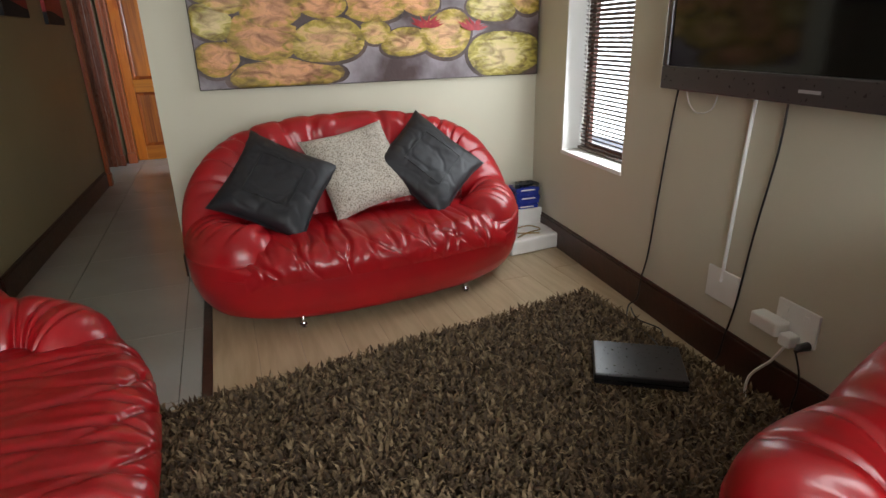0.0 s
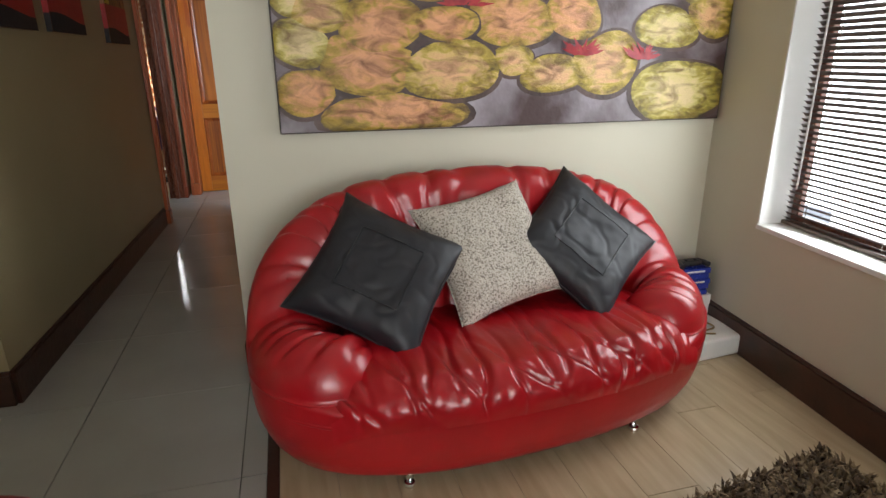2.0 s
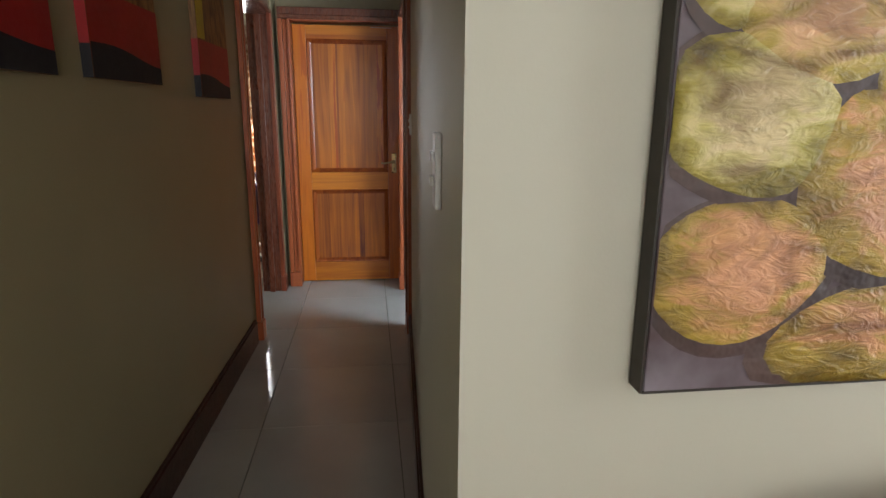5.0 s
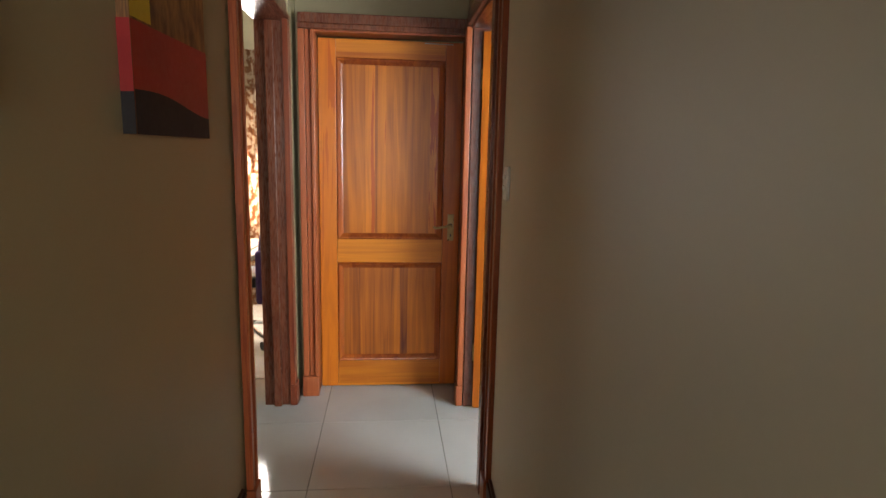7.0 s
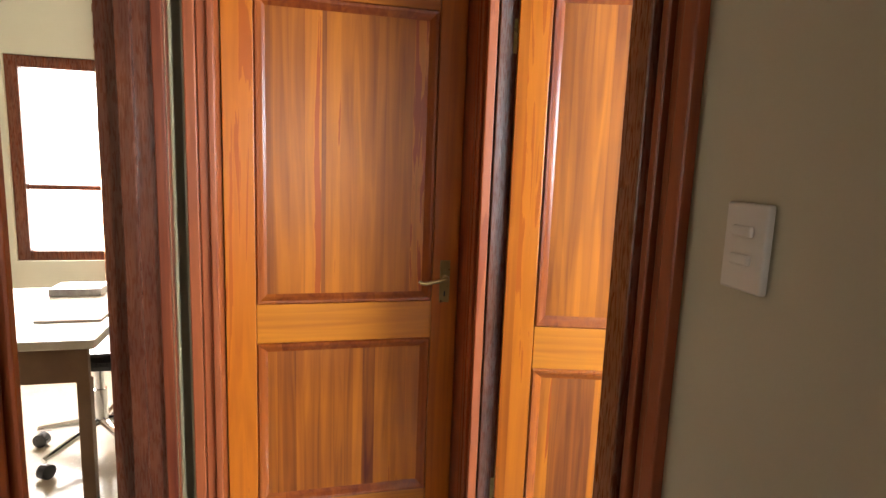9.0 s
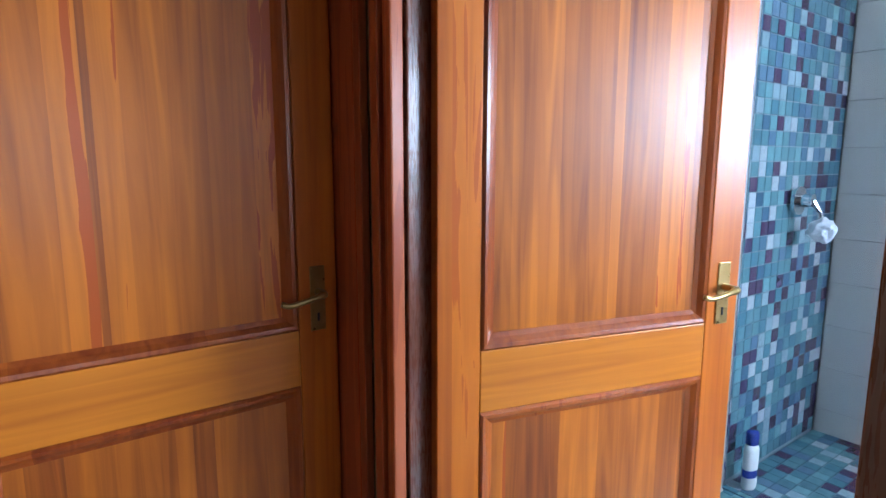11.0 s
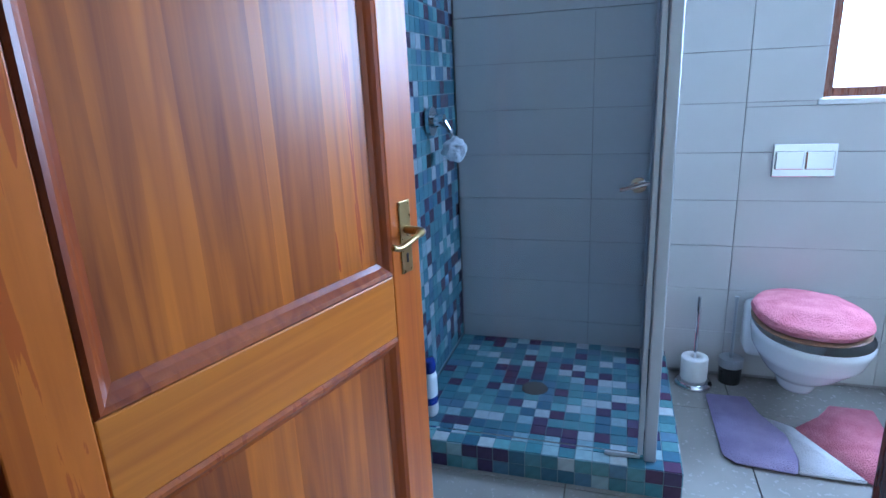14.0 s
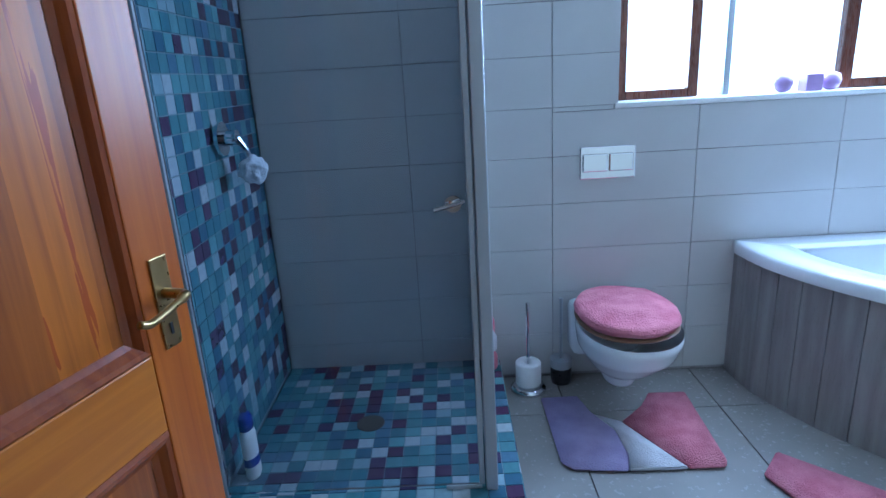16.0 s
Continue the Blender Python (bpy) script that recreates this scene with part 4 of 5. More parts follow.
shelf = tagged(link("low_box", boxes(((2.28, 4.0, 0.0), (2.56, 4.16, 0.20)), bevel=0.004), M_WPL), "pale low box holding the game cases", "box")
for i in range(5):
    cse = thing("game_case", "blue plastic game case in a small stack", "game case", pose(2.45 + 0.006 * (i % 3), 4.07, 0.202 + i * 0.0285, 0, 0, 4 * (i % 2) - 2), "stack of game cases")
    part("shell", boxes(((-0.085, -0.065, 0), (0.085, 0.065, 0.027)), bevel=0.003), M_BLUE, cse)
    part("label_strip", boxes(((-0.05, -0.0662, 0.009), (0.05, -0.0652, 0.017))), M_WPL if i % 2 == 0 else M_BLUE, cse)
pad = thing("game_controller", "black game controller lying on the blue cases", "controller", pose(2.45, 4.06, 0.347))
part("body", boxes(((-0.06, -0.03, 0), (0.06, 0.03, 0.028)), bevel=0.012), M_BLACKP, pad)
for x in (-1, 1):
    part("grip", tube(splined([(x * 0.05, 0.01, 0.018), (x * 0.07, -0.02, 0.016), (x * 0.075, -0.05, 0.014)], 4), 0.014, 10), M_BLACKP, pad)
    part("thumb_stick", tube([(x * 0.025, -0.01, 0.026), (x * 0.025, -0.01, 0.036)], 0.009, 12), M_BLACKP, pad)

# ---- shaggy rug ----
rug = thing("rug", "thick brown shaggy rug on the laminate floor", "rug", pose(0, 0, 0))
RUG = [(0.05, 2.74), (2.28, 3.05), (2.42, 0.35), (0.25, 0.05)]
part("backing", prism(RUG, 0.006, 0.02), M_RUGB, rug)
rnd = np.random.RandomState(3)
N = 60000
st = rnd.rand(N, 2)
c00, c10, c11, c01 = (np.array(p) for p in (RUG[3], RUG[2], RUG[1], RUG[0]))
xy = ((1 - st[:, :1]) * (1 - st[:, 1:]) * c00 + st[:, :1] * (1 - st[:, 1:]) * c10 + st[:, :1] * st[:, 1:] * c11 + (1 - st[:, :1]) * st[:, 1:] * c01)
ang, lean, hgt, wid = rnd.rand(N) * math.tau, 0.012 + 0.03 * rnd.rand(N), 0.022 + 0.024 * rnd.rand(N), 0.0035 + 0.004 * rnd.rand(N)
dx, dy = np.cos(ang), np.sin(ang)
verts = np.zeros((N, 5, 3))
for k, (f, h, s_) in enumerate(((0, 0, -1), (0, 0, 1), (0.45, 0.75, 1), (0.45, 0.75, -1), (1.0, 1.0, 0))):
    verts[:, k, 0] = xy[:, 0] + dx * lean * f - dy * wid * s_
    verts[:, k, 1] = xy[:, 1] + dy * lean * f + dx * wid * s_
    verts[:, k, 2] = 0.018 + hgt * h
idx = np.arange(N) * 5
faces = [q for i in idx.tolist() for q in ((i, i + 1, i + 2, i + 3), (i + 3, i + 2, i + 4))]
me = bpy.data.meshes.new("pile")
me.from_pydata(verts.reshape(-1, 3).tolist(), [], faces)
me.materials.append(M_RUG)
pile = new("pile", me)
pile.parent = rug
tagged(pile, "tufted brown wool pile", kind="stuff")

# ---- corridor things ----
for i, (y0, y1, z0) in enumerate(((4.58, 5.11, 1.476), (5.29, 5.78, 1.48), (6.23, 6.69, 1.45))):
    rz = math.degrees(math.atan2(1, 0.0333))
    a = thing("canvas_art", "tall narrow canvas in red, black and ochre on the corridor wall", "painting", pose(corridor_left(y0) + 0.001, y0, z0, 0, 0, rz), "row of corridor canvases")
    L = y1 - y0
    part("stretcher", boxes(((0, -0.028, 0), (L, 0, 0.95)), bevel=0.003), M_ARTBRN, a)
    for nm, bm_, mt in (("black_band", grid_surface(lambda u, v: (u * L, -0.0295, v * (0.095 - 0.03 * u + 0.01 * math.sin(u * 5))), 12, 2), M_ARTBLK),
                        ("red_field", grid_surface(lambda u, v: (u * L, -0.029, 0.05 + v * 0.19), 2, 2), M_ARTRED),
                        ("yellow_band", grid_surface(lambda u, v: (u * L * 0.22, -0.029, 0.245 + v * 0.70), 2, 2), M_YEL)):
        part(nm, bm_, mt, a)
    for e in (0, 1):
        part("red_edge", boxes(((-0.0012 if e == 0 else L + 0.0002, -0.028, 0.09), (-0.0002 if e == 0 else L + 0.0012, 0, 0.24))), M_ARTRED, a)
        part("black_edge", boxes(((-0.0012 if e == 0 else L + 0.0002, -0.028, 0.0), (-0.0002 if e == 0 else L + 0.0012, 0, 0.09))), M_ARTBLK, a)


def light_switch(y, z0, z1, wdt, label):
    rz = math.degrees(math.atan2(1, 0.0502))
    s = thing("light_switch", label, "light switch", pose(corridor_right(y), y, 0, 0, 0, rz))
    part("plate", boxes(((-wdt / 2, 0.0005, z0), (wdt / 2, 0.012, z1)), bevel=0.003), M_WPL, s)
    for k in (0.3, 0.62):
        part("rocker", boxes(((-0.018, 0.012, z0 + (z1 - z0) * k), (0.018, 0.019, z0 + (z1 - z0) * (k + 0.13))), bevel=0.003), M_WPL, s)


light_switch(4.555, 1.229, 1.361, 0.075, "white wall switch with two rockers near the corner")
light_switch(6.87, 1.266, 1.381, 0.075, "white wall switch beside the bathroom door")
ds = tagged(link("draught_wire", tube([(0.24, 8.255, 2.02), (0.40, 8.255, 2.018)], 0.003, 6), M_ALU), "thin pale wire at the head of the end door", "wire")

# ---- study through the doorway ----
desk = thing("desk", "pale topped desk under the study window", "desk", pose(-1.55, 8.95, 0))
part("top", boxes(((-0.75, -0.45, 0.70), (0.72, 0.45, 0.735)), bevel=0.006), M_DESK, desk)
part("apron", boxes(((-0.72, -0.43, 0.57), (0.69, -0.405, 0.699))), M_DESKF, desk)
for x in (-0.70, 0.64):
    for y in (-0.41, 0.37):
        part("leg", boxes(((x, y, 0), (x + 0.045, y + 0.045, 0.569)), bevel=0.004), M_DESKF, desk)
mag = tagged(link("magazine", boxes(((-1.12, 8.75, 0.736), (-0.88, 9.1, 0.744)), bevel=0.002), M_PAPER), "printed colourful paper lying on the desk", "paper")
bk = thing("book", "grey book lying on the desk", "book", pose(-1.12, 9.28, 0.736))
part("cover", boxes(((-0.11, -0.08, 0), (0.11, 0.08, 0.035)), bevel=0.004), M_TUBT, bk)
bag = thing("handbag", "dark purple bag hanging off the desk edge", "bag", pose(-0.80, 8.80, 0.40))
part("body", boxes(((-0.025, -0.12, 0.0), (0.03, 0.12, 0.36)), bevel=0.02), M_PURPLE, bag)
part("strap", tube(splined([(0, -0.08, 0.35), (0, -0.04, 0.44), (0, 0.04, 0.44), (0, 0.08, 0.35)], 5), 0.008, 8), M_PURPLE, bag)
ch = thing("office_chair", "chrome swivel chair base under the desk", "chair", pose(-1.02, 9.15, 0))
part("column", tube([(0, 0, 0.13), (0, 0, 0.30), (0, 0, 0.301), (0, 0, 0.45)], [0.03, 0.03, 0.02, 0.02], 14), M_CHROME, ch)
part("seat", boxes(((-0.22, -0.22, 0.45), (0.22, 0.22, 0.53)), bevel=0.03), M_BLACKP, ch)
for k in range(5):
    c, s_ = math.cos(k * math.tau / 5 + 0.4), math.sin(k * math.tau / 5 + 0.4)
    part("base_arm", tube([(0.02 * c, 0.02 * s_, 0.14), (0.3 * c, 0.3 * s_, 0.085)], [0.022, 0.014], 10), M_CHROME, ch)
    part("castor", tube([(0.29 * c - 0.02 * s_, 0.29 * s_ + 0.02 * c, 0.032), (0.29 * c + 0.02 * s_, 0.29 * s_ - 0.02 * c, 0.032)], 0.032, 14), M_BLACKP, ch)
cur = thing("curtain", "patterned gathered curtain beside the study window", "curtain", pose(-1.17, 10.16, 0))
bm = grid_surface(lambda u, v: (-0.10 + u * 0.42, 0.025 * math.sin(u * 26), 0.001 + v * 2.25), 60, 3)
bmesh.ops.solidify(bm, geom=list(bm.faces), thickness=0.003)
part("cloth", bm, M_CURT, cur, "", True)

# ---- bathroom ----
base = thing("shower_platform", "raised shower platform covered in blue and plum mosaic", "shower platform")
BX0, BX1, BY0, BY1, BZ = 1.80, 2.678, 7.065, 7.992, 0.098
part("slab", boxes(((BX0, BY0, 0), (BX1, BY1, BZ))), M_MGROUT, base)
drain = part("drain", lathe([(0.052, BZ + 0.004), (0.05, BZ + 0.0065), (0.001, BZ + 0.0066)], 24), M_CANVASE, base, "round metal drain")
drain.location = (2.22, 7.58, 0)
# glass
gl = thing("shower_screen", "framed glass shower door and side panel", "shower screen")
gp = part("side_glass", boxes(((1.87, 7.156, BZ + 0.02), (2.672, 7.163, 2.05))), M_GLASS, gl)
gp.visible_shadow = False
gp = part("door_glass", boxes(((1.846, 7.20, BZ + 0.02), (1.853, 7.97, 2.05))), M_GLASS, gl)
gp.visible_shadow = False
part("corner_post", boxes(((1.835, 7.142, BZ + 0.003), (1.866, 7.178, 2.08)), bevel=0.004), M_ALU, gl, "aluminium corner post")
part("door_edge_strip", boxes(((1.842, 7.182, BZ + 0.02), (1.858, 7.198, 2.06)), bevel=0.002), M_ALU, gl)
part("wall_channel", boxes(((1.84, 7.972, BZ + 0.003), (1.86, 7.988, 2.06)), bevel=0.002), M_ALU, gl)
part("wall_channel", boxes(((2.66, 7.15, BZ + 0.003), (2.676, 7.17, 2.06)), bevel=0.002), M_ALU, gl)
part("bottom_channel", boxes(((1.868, 7.15, BZ + 0.003), (2.658, 7.17, BZ + 0.019)), bevel=0.002), M_ALU, gl)
part("bottom_seal", boxes(((1.843, 7.19, BZ + 0.005), (1.856, 7.30, BZ + 0.018)), bevel=0.002), M_ALU, gl)
part("top_rail", boxes(((1.838, 7.18, 2.052), (1.862, 7.97, 2.08)), bevel=0.003), M_ALU, gl)
knob = part("knob", tube([(1.83, 7.235, 0.995), (1.845, 7.235, 0.995)], 0.022, 20), M_CHROME, gl, "chrome door knob")
part("bar", tube([(1.815, 7.205, 1.005), (1.815, 7.285, 0.985)], 0.006, 10), M_CHROME, knob)
part("stem", tube([(1.831, 7.235, 0.996), (1.815, 7.24, 0.996)], 0.008, 10), M_CHROME, knob)
mx = thing("shower_mixer", "chrome lever shower mixer on the mosaic wall", "tap", pose(2.27, 7.985, 1.16))
part("rose", tube([(0, -0.001, 0), (0, -0.014, 0)], 0.055, 26), M_CHROME, mx)
part("body", tube([(0, -0.014, 0), (0, -0.06, 0)], 0.026, 20), M_CHROME, mx)
part("lever", tube([(0, -0.055, 0.0), (0.02, -0.075, -0.04), (0.03, -0.08, -0.09)], [0.014, 0.011, 0.007], 12), M_CHROME, mx)
puff = thing("bath_puff", "white net bath puff hanging from the mixer", "bath puff", pose(2.30, 7.90, 1.05))
bm = bmesh.new()
bmesh.ops.create_icosphere(bm, subdivisions=4, radius=0.045)
for v in bm.verts:
    v.co *= 1 + 0.35 * noise.noise(v.co * 45)
part("net", bm, M_SPONGE, puff, "", True)
part("cord", tube([(0, 0, 0.05), (-0.01, 0.02, 0.09), (-0.02, 0.03, 0.11)], 0.003, 6), M_SPONGE, puff)
btl = thing("shampoo_bottle", "white bottle with a dark blue cap on the shower base", "bottle", pose(1.96, 7.93, BZ + 0.003))
part("body", lathe([(0.03, 0), (0.036, 0.01), (0.036, 0.15), (0.028, 0.175)], 22, 1.0, 0.65), M_WPL, btl, "", True)
part("cap", lathe([(0.029, 0.176), (0.031, 0.18), (0.030, 0.215), (0.022, 0.225)], 22, 1.0, 0.7), M_BLUE, btl, "dark blue cap", True)
part("label_band", lathe([(0.0365, 0.05), (0.0368, 0.052), (0.0368, 0.078), (0.0365, 0.08)], 22, 1.0, 0.66), M_BLUE, btl)
for i, z in enumerate((BZ + 0.003, BZ + 0.09)):
    pb = thing("soap_bottle", "pink bathroom bottle in the corner of the platform", "bottle", pose(2.60 - i * 0.002, 7.105, z))
    part("body", lathe([(0.024, 0), (0.028, 0.008), (0.028, 0.06), (0.015, 0.085)], 18), M_PINK if i == 0 else M_MATW, pb, "", True)
pb = thing("soap_bottle", "tall pink bathroom bottle by the shower glass", "bottle", pose(2.64, 7.11, BZ + 0.003))
part("body", lathe([(0.024, 0), (0.028, 0.01), (0.028, 0.20), (0.014, 0.24), (0.012, 0.28)], 18), M_PINK, pb, "", True)

# toilet
wc = thing("toilet", "white wall-hung toilet with a pink fluffy lid cover", "toilet", pose(2.675, 6.60, 0, 0, 0, 90))
# local: y towards the wall is +, the bowl reaches to -y... x across


def bowl(u, v):
    th = u * math.tau
    # v from the rim down to the foot
    keys = ((0.0, 0.185, 0.25, -0.30, 0.385), (0.12, 0.188, 0.255, -0.30, 0.365), (0.35, 0.175, 0.235, -0.275, 0.29), (0.6, 0.125, 0.18, -0.22, 0.20), (0.8, 0.075, 0.12, -0.20, 0.15), (1.0, 0.06, 0.09, -0.20, 0.105))
    i = max(k for k in range(len(keys) - 1) if keys[k][0] <= v)
    f = (v - keys[i][0]) / (keys[i + 1][0] - keys[i][0])
    a, b_, cy, z = (keys[i][k] * (1 - f) + keys[i + 1][k] * f for k in range(1, 5))
    x, y = superpoint(a, b_, th, 2.2)
    y = min(y + cy, -0.004) if y > 0 else y + cy
    return x, -y, z


bm = grid_surface(bowl, 48, 24, True)
bm.verts.ensure_lookup_table()
bm.faces.new([bm.verts[i * 24 + 23] for i in range(48)])
part("bowl", bm, M_PORC, wc, "", True)
part("wall_mount", boxes(((-0.17, 0.001, 0.16), (0.17, 0.13, 0.385)), bevel=0.03), M_PORC, wc, "", True)


def oval(a, b_, cy, z0, z1, puffy=0.0):
    def fn(u, v):
        keys = ((0.0, z0), (0.94, z0), (1.0, (z0 + z1) / 2), (0.96, z1 - 0.004), (0.5, z1 + puffy), (0.0, z1 + puffy * 1.2))
        k = v * 5
        i = min(int(k), 4)
        f = k - i
        r, z = keys[i][0] * (1 - f) + keys[i + 1][0] * f, keys[i][1] * (1 - f) + keys[i + 1][1] * f
        x, y = superpoint(a * max(r, 0.01), b_ * max(r, 0.01), u * math.tau, 2.25)
        return x, y + cy, z + (0.006 * noise.noise((x * 14, y * 14, z)) if puffy else 0)
    return grid_surface(fn, 48, 26, True)


part("seat", oval(0.186, 0.225, 0.275, 0.387, 0.405), M_DESKF, wc, "brown toilet seat rim", True)
part("lid_cover", oval(0.188, 0.228, 0.275, 0.407, 0.445, 0.02), M_PINK, wc, "pink terry lid cover", True)
fl = thing("flush_plate", "chrome dual flush plate on the tiles", "flush plate")
part("plate", boxes(((2.662, 6.50, 0.885), (2.674, 6.72, 1.015)), bevel=0.004), M_CHROME, fl)
part("button", boxes(((2.655, 6.51, 0.915), (2.6615, 6.605, 0.985)), bevel=0.004), M_CHROME, fl)
part("button", boxes(((2.655, 6.612, 0.915), (2.6615, 6.71, 0.985)), bevel=0.004), M_CHROME, fl)
rh = thing("paper_roll_stand", "chrome stand holding one toilet roll", "roll holder", pose(2.575, 6.95, 0.003))
part("foot", lathe([(0.075, 0), (0.075, 0.012), (0.06, 0.022), (0.01, 0.026)], 28), M_CHROME, rh, "", True)
part("rod", tube([(0, 0, 0.02), (0, 0, 0.40)], 0.007, 10), M_CHROME, rh)
bm = lathe([(0.052, 0.03), (0.054, 0.035), (0.054, 0.125), (0.052, 0.13), (0.02, 0.13), (0.02, 0.10)], 28)
part("roll", bm, M_PAPERROLL, rh, "white toilet roll", True)
br = thing("toilet_brush", "toilet brush in a dark holder by the wall", "toilet brush", pose(2.63, 6.80, 0.003))
part("holder", lathe([(0.042, 0.0), (0.045, 0.02), (0.046, 0.11), (0.040, 0.112), (0.038, 0.03)], 24), M_BLACKP, br)
part("rim", lathe([(0.047, 0.075), (0.048, 0.078), (0.048, 0.112), (0.046, 0.114)], 24), M_ALU, br)
part("handle", tube([(0, 0, 0.03), (0, 0, 0.36), (0, 0, 0.39)], [0.007, 0.006, 0.009], 10), M_ALU, br)


def mat_piece(pts, material, parent, z0=0.004, z1=0.018):
    bm = prism(pts, z0, z1)
    bmesh.ops.bevel(bm, geom=list(bm.edges), offset=0.005, segments=2, affect="EDGES")
    return part("pile_patch", bm, material, parent, "", True)


def bath_mat(label, m):
    t = thing("bath_mat", label, "bath mat", m, "matching bath mats")
    mat_piece([(0.47, 0.58), (0.06, 0.575), (0.02, 0.54), (0.0, 0.36), (0.08, 0.335), (0.22, 0.34), (0.345, 0.41), (0.472, 0.43)], M_LILAC, t)
    mat_piece([(0.002, 0.357), (0.0, 0.16), (0.28, 0.305), (0.34, 0.405), (0.222, 0.337), (0.08, 0.332)], M_MATW, t)
    mat_piece([(0.0, 0.156), (0.0, 0.035), (0.03, 0.02), (0.465, -0.01), (0.47, 0.14), (0.37, 0.195), (0.283, 0.30)], M_PINK, t)
    return t


bath_mat("contour bath mat in lilac, white and pink terry", pose(2.005, 6.332, 0.002))
bath_mat("second bath mat in pink, white and lilac terry beside the tub", pose(1.76, 5.82, 0.002, 0, 0, 50))

# corner bathtub
tub = thing("bathtub", "white corner bathtub with a curved tiled apron", "bathtub")
cx, cy = 2.672, 4.45
arc = [(2.672, 6.08), (2.5, 6.07), (2.36, 6.035), (2.2, 5.965), (2.04, 5.865), (1.88, 5.73), (1.74, 5.56), (1.63, 5.36), (1.55, 5.12), (1.50, 4.85), (1.48, 4.45)]
arc = [(p.x, p.y) for p in splined([(x, y, 0) for x, y in arc], 5)]
inner = [(cx - (cx - x) * 0.86 - 0.09, cy + (y - cy) * 0.86 + 0.06) for x, y in arc]
inner = [(min(x, 2.56), max(y, 4.56)) for x, y in inner]
bm = bmesh.new()
levels = []
for pts, z in ((arc, 0.545), (arc, 0.585), ([(x + (cx - x) * 0.012, y - (y - cy) * 0.008) for x, y in arc], 0.597), (inner, 0.597), ([(x * 0.96 + 2.1 * 0.04, y * 0.96 + 5.1 * 0.04) for x, y in inner], 0.57), ([(x * 0.75 + 2.15 * 0.25, y * 0.75 + 5.1 * 0.25) for x, y in inner], 0.22)):
    ring = [bm.verts.new((x, y, z)) for x, y in pts]
    ring.append(bm.verts.new((2.672 if z > 0.58 and pts is not inner else (2.56 if z > 0.5 else 2.4), 4.45 if z > 0.58 and pts is not inner else 4.58, z)))
    levels.append(ring)
for a, b in zip(levels, levels[1:]):
    for k in range(len(a)):
        j = (k + 1) % len(a)
        bm.faces.new((a[k], a[j], b[j], b[k]))
bm.faces.new(levels[-1])
part("basin", bm, M_PORC, tub, "", True)
for a, b in zip(arc[::3], arc[3::3]):
    d = (Vector(b) - Vector(a)).normalized()
    n = Vector((d.y, -d.x)) * 0.02
    a2, b2 = Vector(a) + d * 0.0015 + Vector((0.012, -0.012)), Vector(b) - d * 0.0015 + Vector((0.012, -0.012))
    part("apron_tile", prism([tuple(a2), tuple(b2), tuple(b2 - n), tuple(a2 - n)], 0.002, 0.545), M_TUBT, tub)
for i, y in enumerate((5.915, 5.81, 5.73)):
    c = thing("candle", "round lilac candle on the window sill" if i != 1 else "square lilac candle on the window sill", "candle", pose(2.72, y, 1.179), "candles on the sill")
    if i == 1:
        part("wax", boxes(((-0.032, -0.032, 0), (0.032, 0.032, 0.065)), bevel=0.004), M_CANDLE, c)
    else:
        part("wax", lathe([(0.012, 0.0), (0.028, 0.01), (0.036, 0.035), (0.028, 0.06), (0.006, 0.068)], 20), M_CANDLE, c, "", True)
    part("wick", tube([(0, 0, 0.063), (0.001, 0, 0.076)], 0.0012, 6), M_BLACKP, c)


# ---- tiles, boards and mosaic, last ----
def pieces(name, parent, material, mesh_size, places, gap, axis, thick, bevel=0.0012):
    """Flat pieces sharing one mesh; axis: the way that they face."""
    shared = {}
    for (x, y, z), size in places:
        key = (round(size[0], 3), round(size[1], 3), round(size[2], 3))
        if key not in shared:
            me = bpy.data.meshes.new(name)
            bm = boxes((tuple(-k / 2 for k in key), tuple(k / 2 for k in key)))
            bm.normal_update()
            top = [f for f in bm.faces if f.normal[abs(axis) - 1] * (1 if axis > 0 else -1) > 0.5]
            bmesh.ops.bevel(bm, geom=list({e for f in top for e in f.edges}), offset=bevel, segments=1, affect="EDGES")
            bm.to_mesh(me)
            bm.free()
            me.materials.append(material)
            shared[key] = me
        ob = new(name, shared[key])
        ob.parent, ob.location = parent, (x, y, z)


fl1 = tagged(thing("floor_tiles", "polished pale porcelain tiles of the walkway", "floor"), kind="structure")
pl = []
xs = [-3.28, -2.755, -2.14, -1.525, -0.91, -0.295, 0.315, 0.60]
ys = [-2.05 + 0.615 * k for k in range(18)]
for a, b in zip(xs, xs[1:]):
    for c, d in zip(ys, ys[1:]):
        b1 = b
        if a > 0.3 and d < 4.3:
            b1 = 0.40
        if b < -0.55 and c > 4.2:
            continue
        pl.append((((a + b1) / 2, (c + d) / 2, -0.006), (b1 - a - 0.003, d - c - 0.003, 0.012)))
pieces("tile", fl1, M_FTILE, None, pl, 0.003, 3, 0.012)
structure("floor_study", boxes(((-3.28, 7.05, -0.012), (-0.92, 10.25, -0.001)), ((-0.92, 8.42, -0.012), (-0.62, 10.25, -0.001))), M_DESK, "pale laminate study floor", "floor")
fl2 = tagged(thing("floor_boards", "pale laminate boards running towards the painting's wall", "floor"), kind="structure")
pl = []
rb = random.Random(5)
x = 0.44
while x < 2.75:
    y = -2.05 - rb.uniform(0, 1.0)
    while y < 4.188:
        y1 = min(y + 1.28, 4.188)
        pl.append(((x + 0.095, (max(y, -2.05) + y1) / 2, -0.006), (0.1892, y1 - max(y, -2.05) - 0.001, 0.012)))
        y += 1.281
    x += 0.19
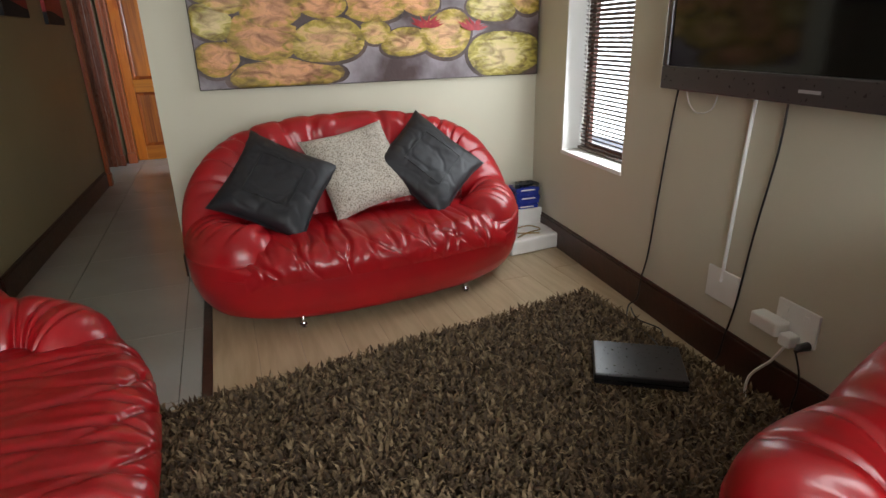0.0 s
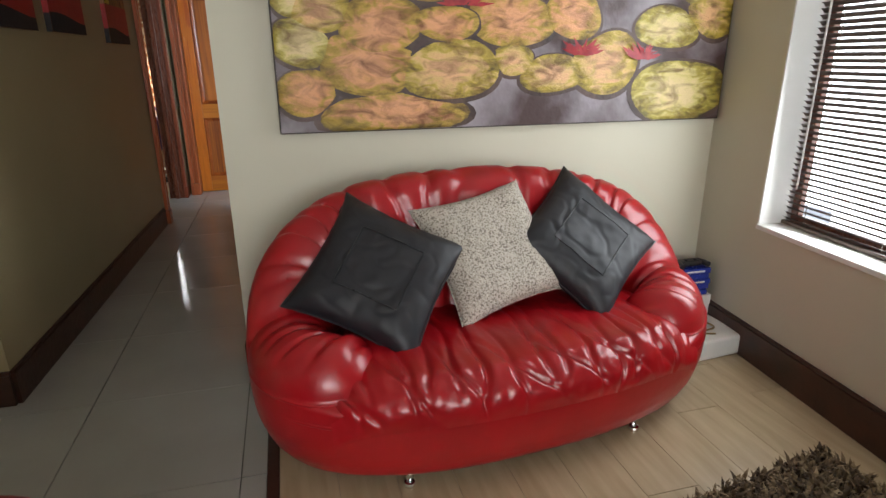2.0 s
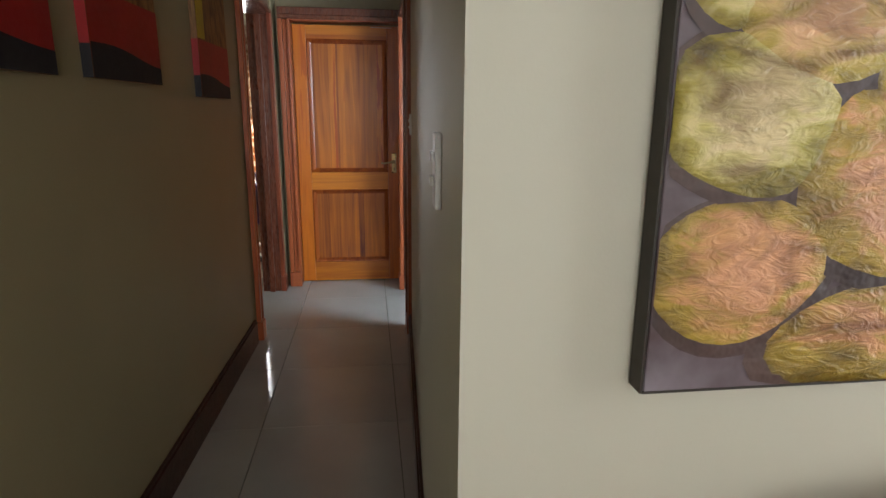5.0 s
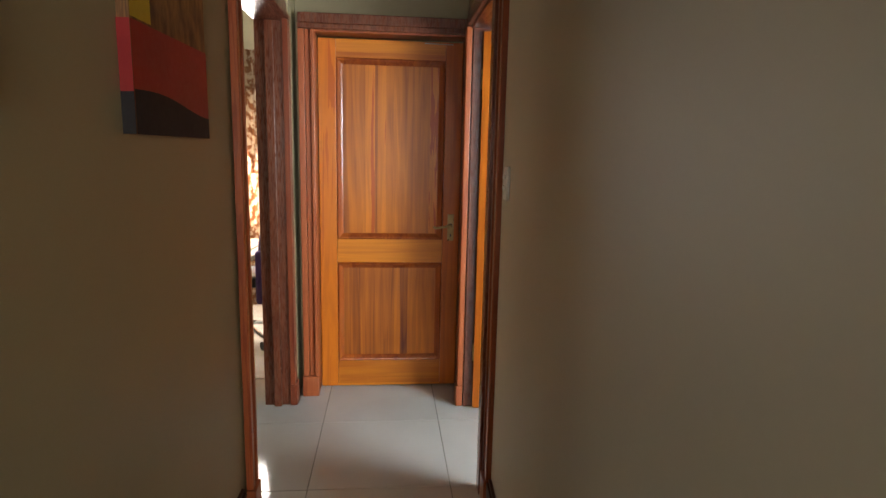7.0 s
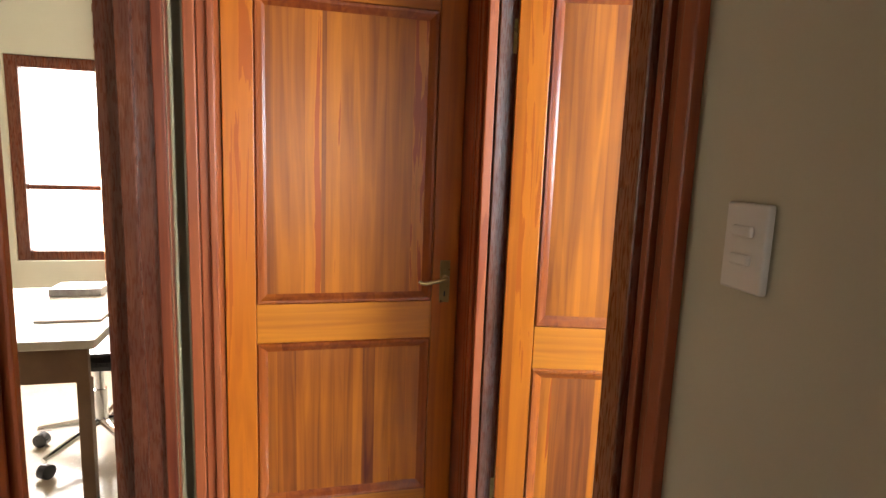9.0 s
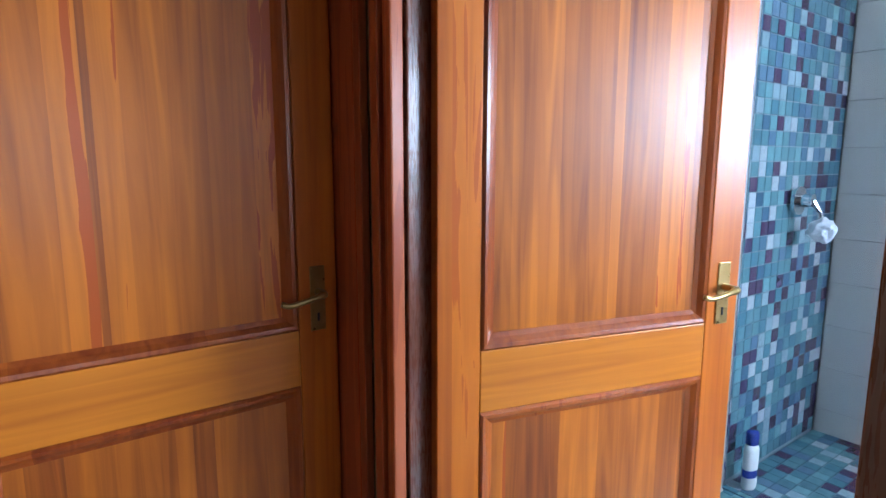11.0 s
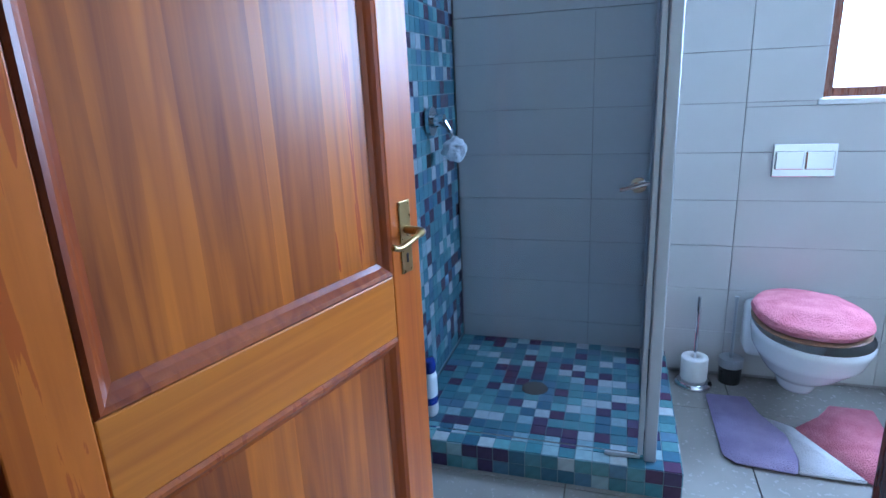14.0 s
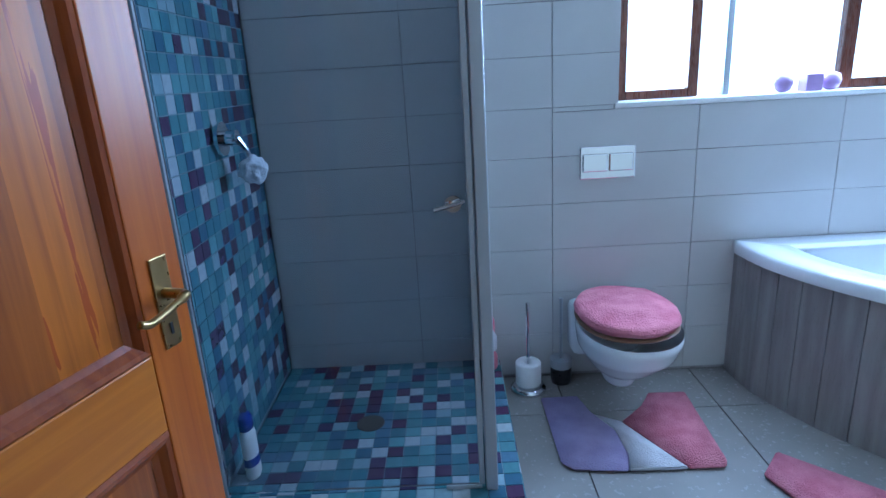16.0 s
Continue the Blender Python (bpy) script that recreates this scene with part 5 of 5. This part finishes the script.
pieces("board", fl2, M_LAM, None, [p for p in pl if p[1][1] > 0.05], 0.001, 3, 0.012, 0.0006)
fl3 = tagged(thing("floor_bath", "matt beige grey bathroom floor tiles", "floor"), kind="structure")
pl = []
xs = [0.60, 1.18, 1.78, 2.38, 2.69]
ys = [4.43, 5.02, 5.62, 6.22, 6.82, 7.42, 8.0]
for a, b in zip(xs, xs[1:]):
    for c, d in zip(ys, ys[1:]):
        pl.append((((a + b) / 2, (c + d) / 2, -0.0055), (b - a - 0.004, d - c - 0.004, 0.013)))
pieces("tile", fl3, M_BFTILE, None, pl, 0.004, 3, 0.013)
wt = tagged(thing("wall_tiles_east", "glossy pale grey tiles on the bathroom wall", "wall tiles"), kind="structure")
pl = []
ys = [4.43, 4.54, 5.115, 5.69, 6.253, 6.827, 7.40, 7.99]
zs = [0.0, 0.018] + [0.018 + 0.1925 * k for k in range(1, 14)]
zs = [z for z in zs if z < H]
for c, d in zip(ys, ys[1:]):
    for e, g in zip(zs[1:], zs[2:]):
        c1, d1, e1, g1 = c, d, e, g
        if c < 6.57 and d > 4.9 and g > 1.155 and e < 2.1:
            if e < 1.1:
                g1 = 1.155
                if d > 6.57:
                    pl.append(((2.683, (6.585 + d) / 2, (1.155 + g) / 2), (0.014, d - 6.588, g - 1.157)))
            elif d > 6.57:
                c1 = 6.57
            else:
                continue
        pl.append(((2.683, (c1 + d1) / 2, (e1 + g1) / 2), (0.014, d1 - c1 - 0.002, g1 - e1 - 0.002)))
pieces("tile", wt, M_WTILE, None, pl, 0.003, -1, 0.014, 0.001)

# mosaic on the platform and the shower wall
P = 0.0545
pl = []
nx, ny = 16, 17
px, py = (BX1 - BX0) / nx, (BY1 - BY0) / ny
for i in range(nx):
    for j in range(ny):
        pl.append(((BX0 + (i + 0.5) * px, BY0 + (j + 0.5) * py, BZ + 0.001), (px - 0.003, py - 0.003, 0.004)))
pieces("mosaic_tile", base, M_MOS, None, pl, 0.003, 3, 0.004, 0.0008)
pl = [((BX0 - 0.0008, BY0 + (j + 0.5) * py, 0.026 + k * 0.049), (0.004, py - 0.003, 0.046)) for j in range(ny) for k in range(2)]
pieces("mosaic_tile", base, M_MOS, None, pl, 0.003, -1, 0.004, 0.0008)
pl = [((BX0 + (i + 0.5) * px, BY0 - 0.0008, 0.026 + k * 0.049), (px - 0.003, 0.004, 0.046)) for i in range(nx) for k in range(2)]
pieces("mosaic_tile", base, M_MOS, None, pl, 0.003, -2, 0.004, 0.0008)
mw = tagged(thing("wall_mosaic", "blue, teal and plum mosaic shower wall", "wall tiles"), kind="structure")
near, far = [], []
for i in range(20):
    for k in range(42):
        x, z = 2.682 - (i + 0.5) * P, 0.11 + (k + 0.5) * P
        (near if i < 15 and 4 <= k < 24 else far).append((x, z))
pieces("mosaic_tile", mw, M_MOS, None, [((x, 7.9985, z), (P - 0.003, 0.005, P - 0.003)) for x, z in near], 0.003, -2, 0.005, 0.0008)
verts, faces = [], []
h = (P - 0.003) / 2
for x, z in far:
    n = len(verts)
    verts += [(x - h, 7.9995, z - h), (x + h, 7.9995, z - h), (x + h, 7.9995, z + h), (x - h, 7.9995, z + h), (x - h + 0.001, 7.996, z - h + 0.001), (x + h - 0.001, 7.996, z - h + 0.001), (x + h - 0.001, 7.996, z + h - 0.001), (x - h + 0.001, 7.996, z + h - 0.001)]
    faces += [(n + 4, n + 5, n + 6, n + 7)] + [(n + a, n + (a + 1) % 4, n + 4 + (a + 1) % 4, n + 4 + a) for a in range(4)]
me = bpy.data.meshes.new("mosaic_field")
me.from_pydata(verts, [], faces)
me.materials.append(M_MOSI)
f = new("mosaic_field", me)
f.parent = mw
tagged(f, kind="stuff")
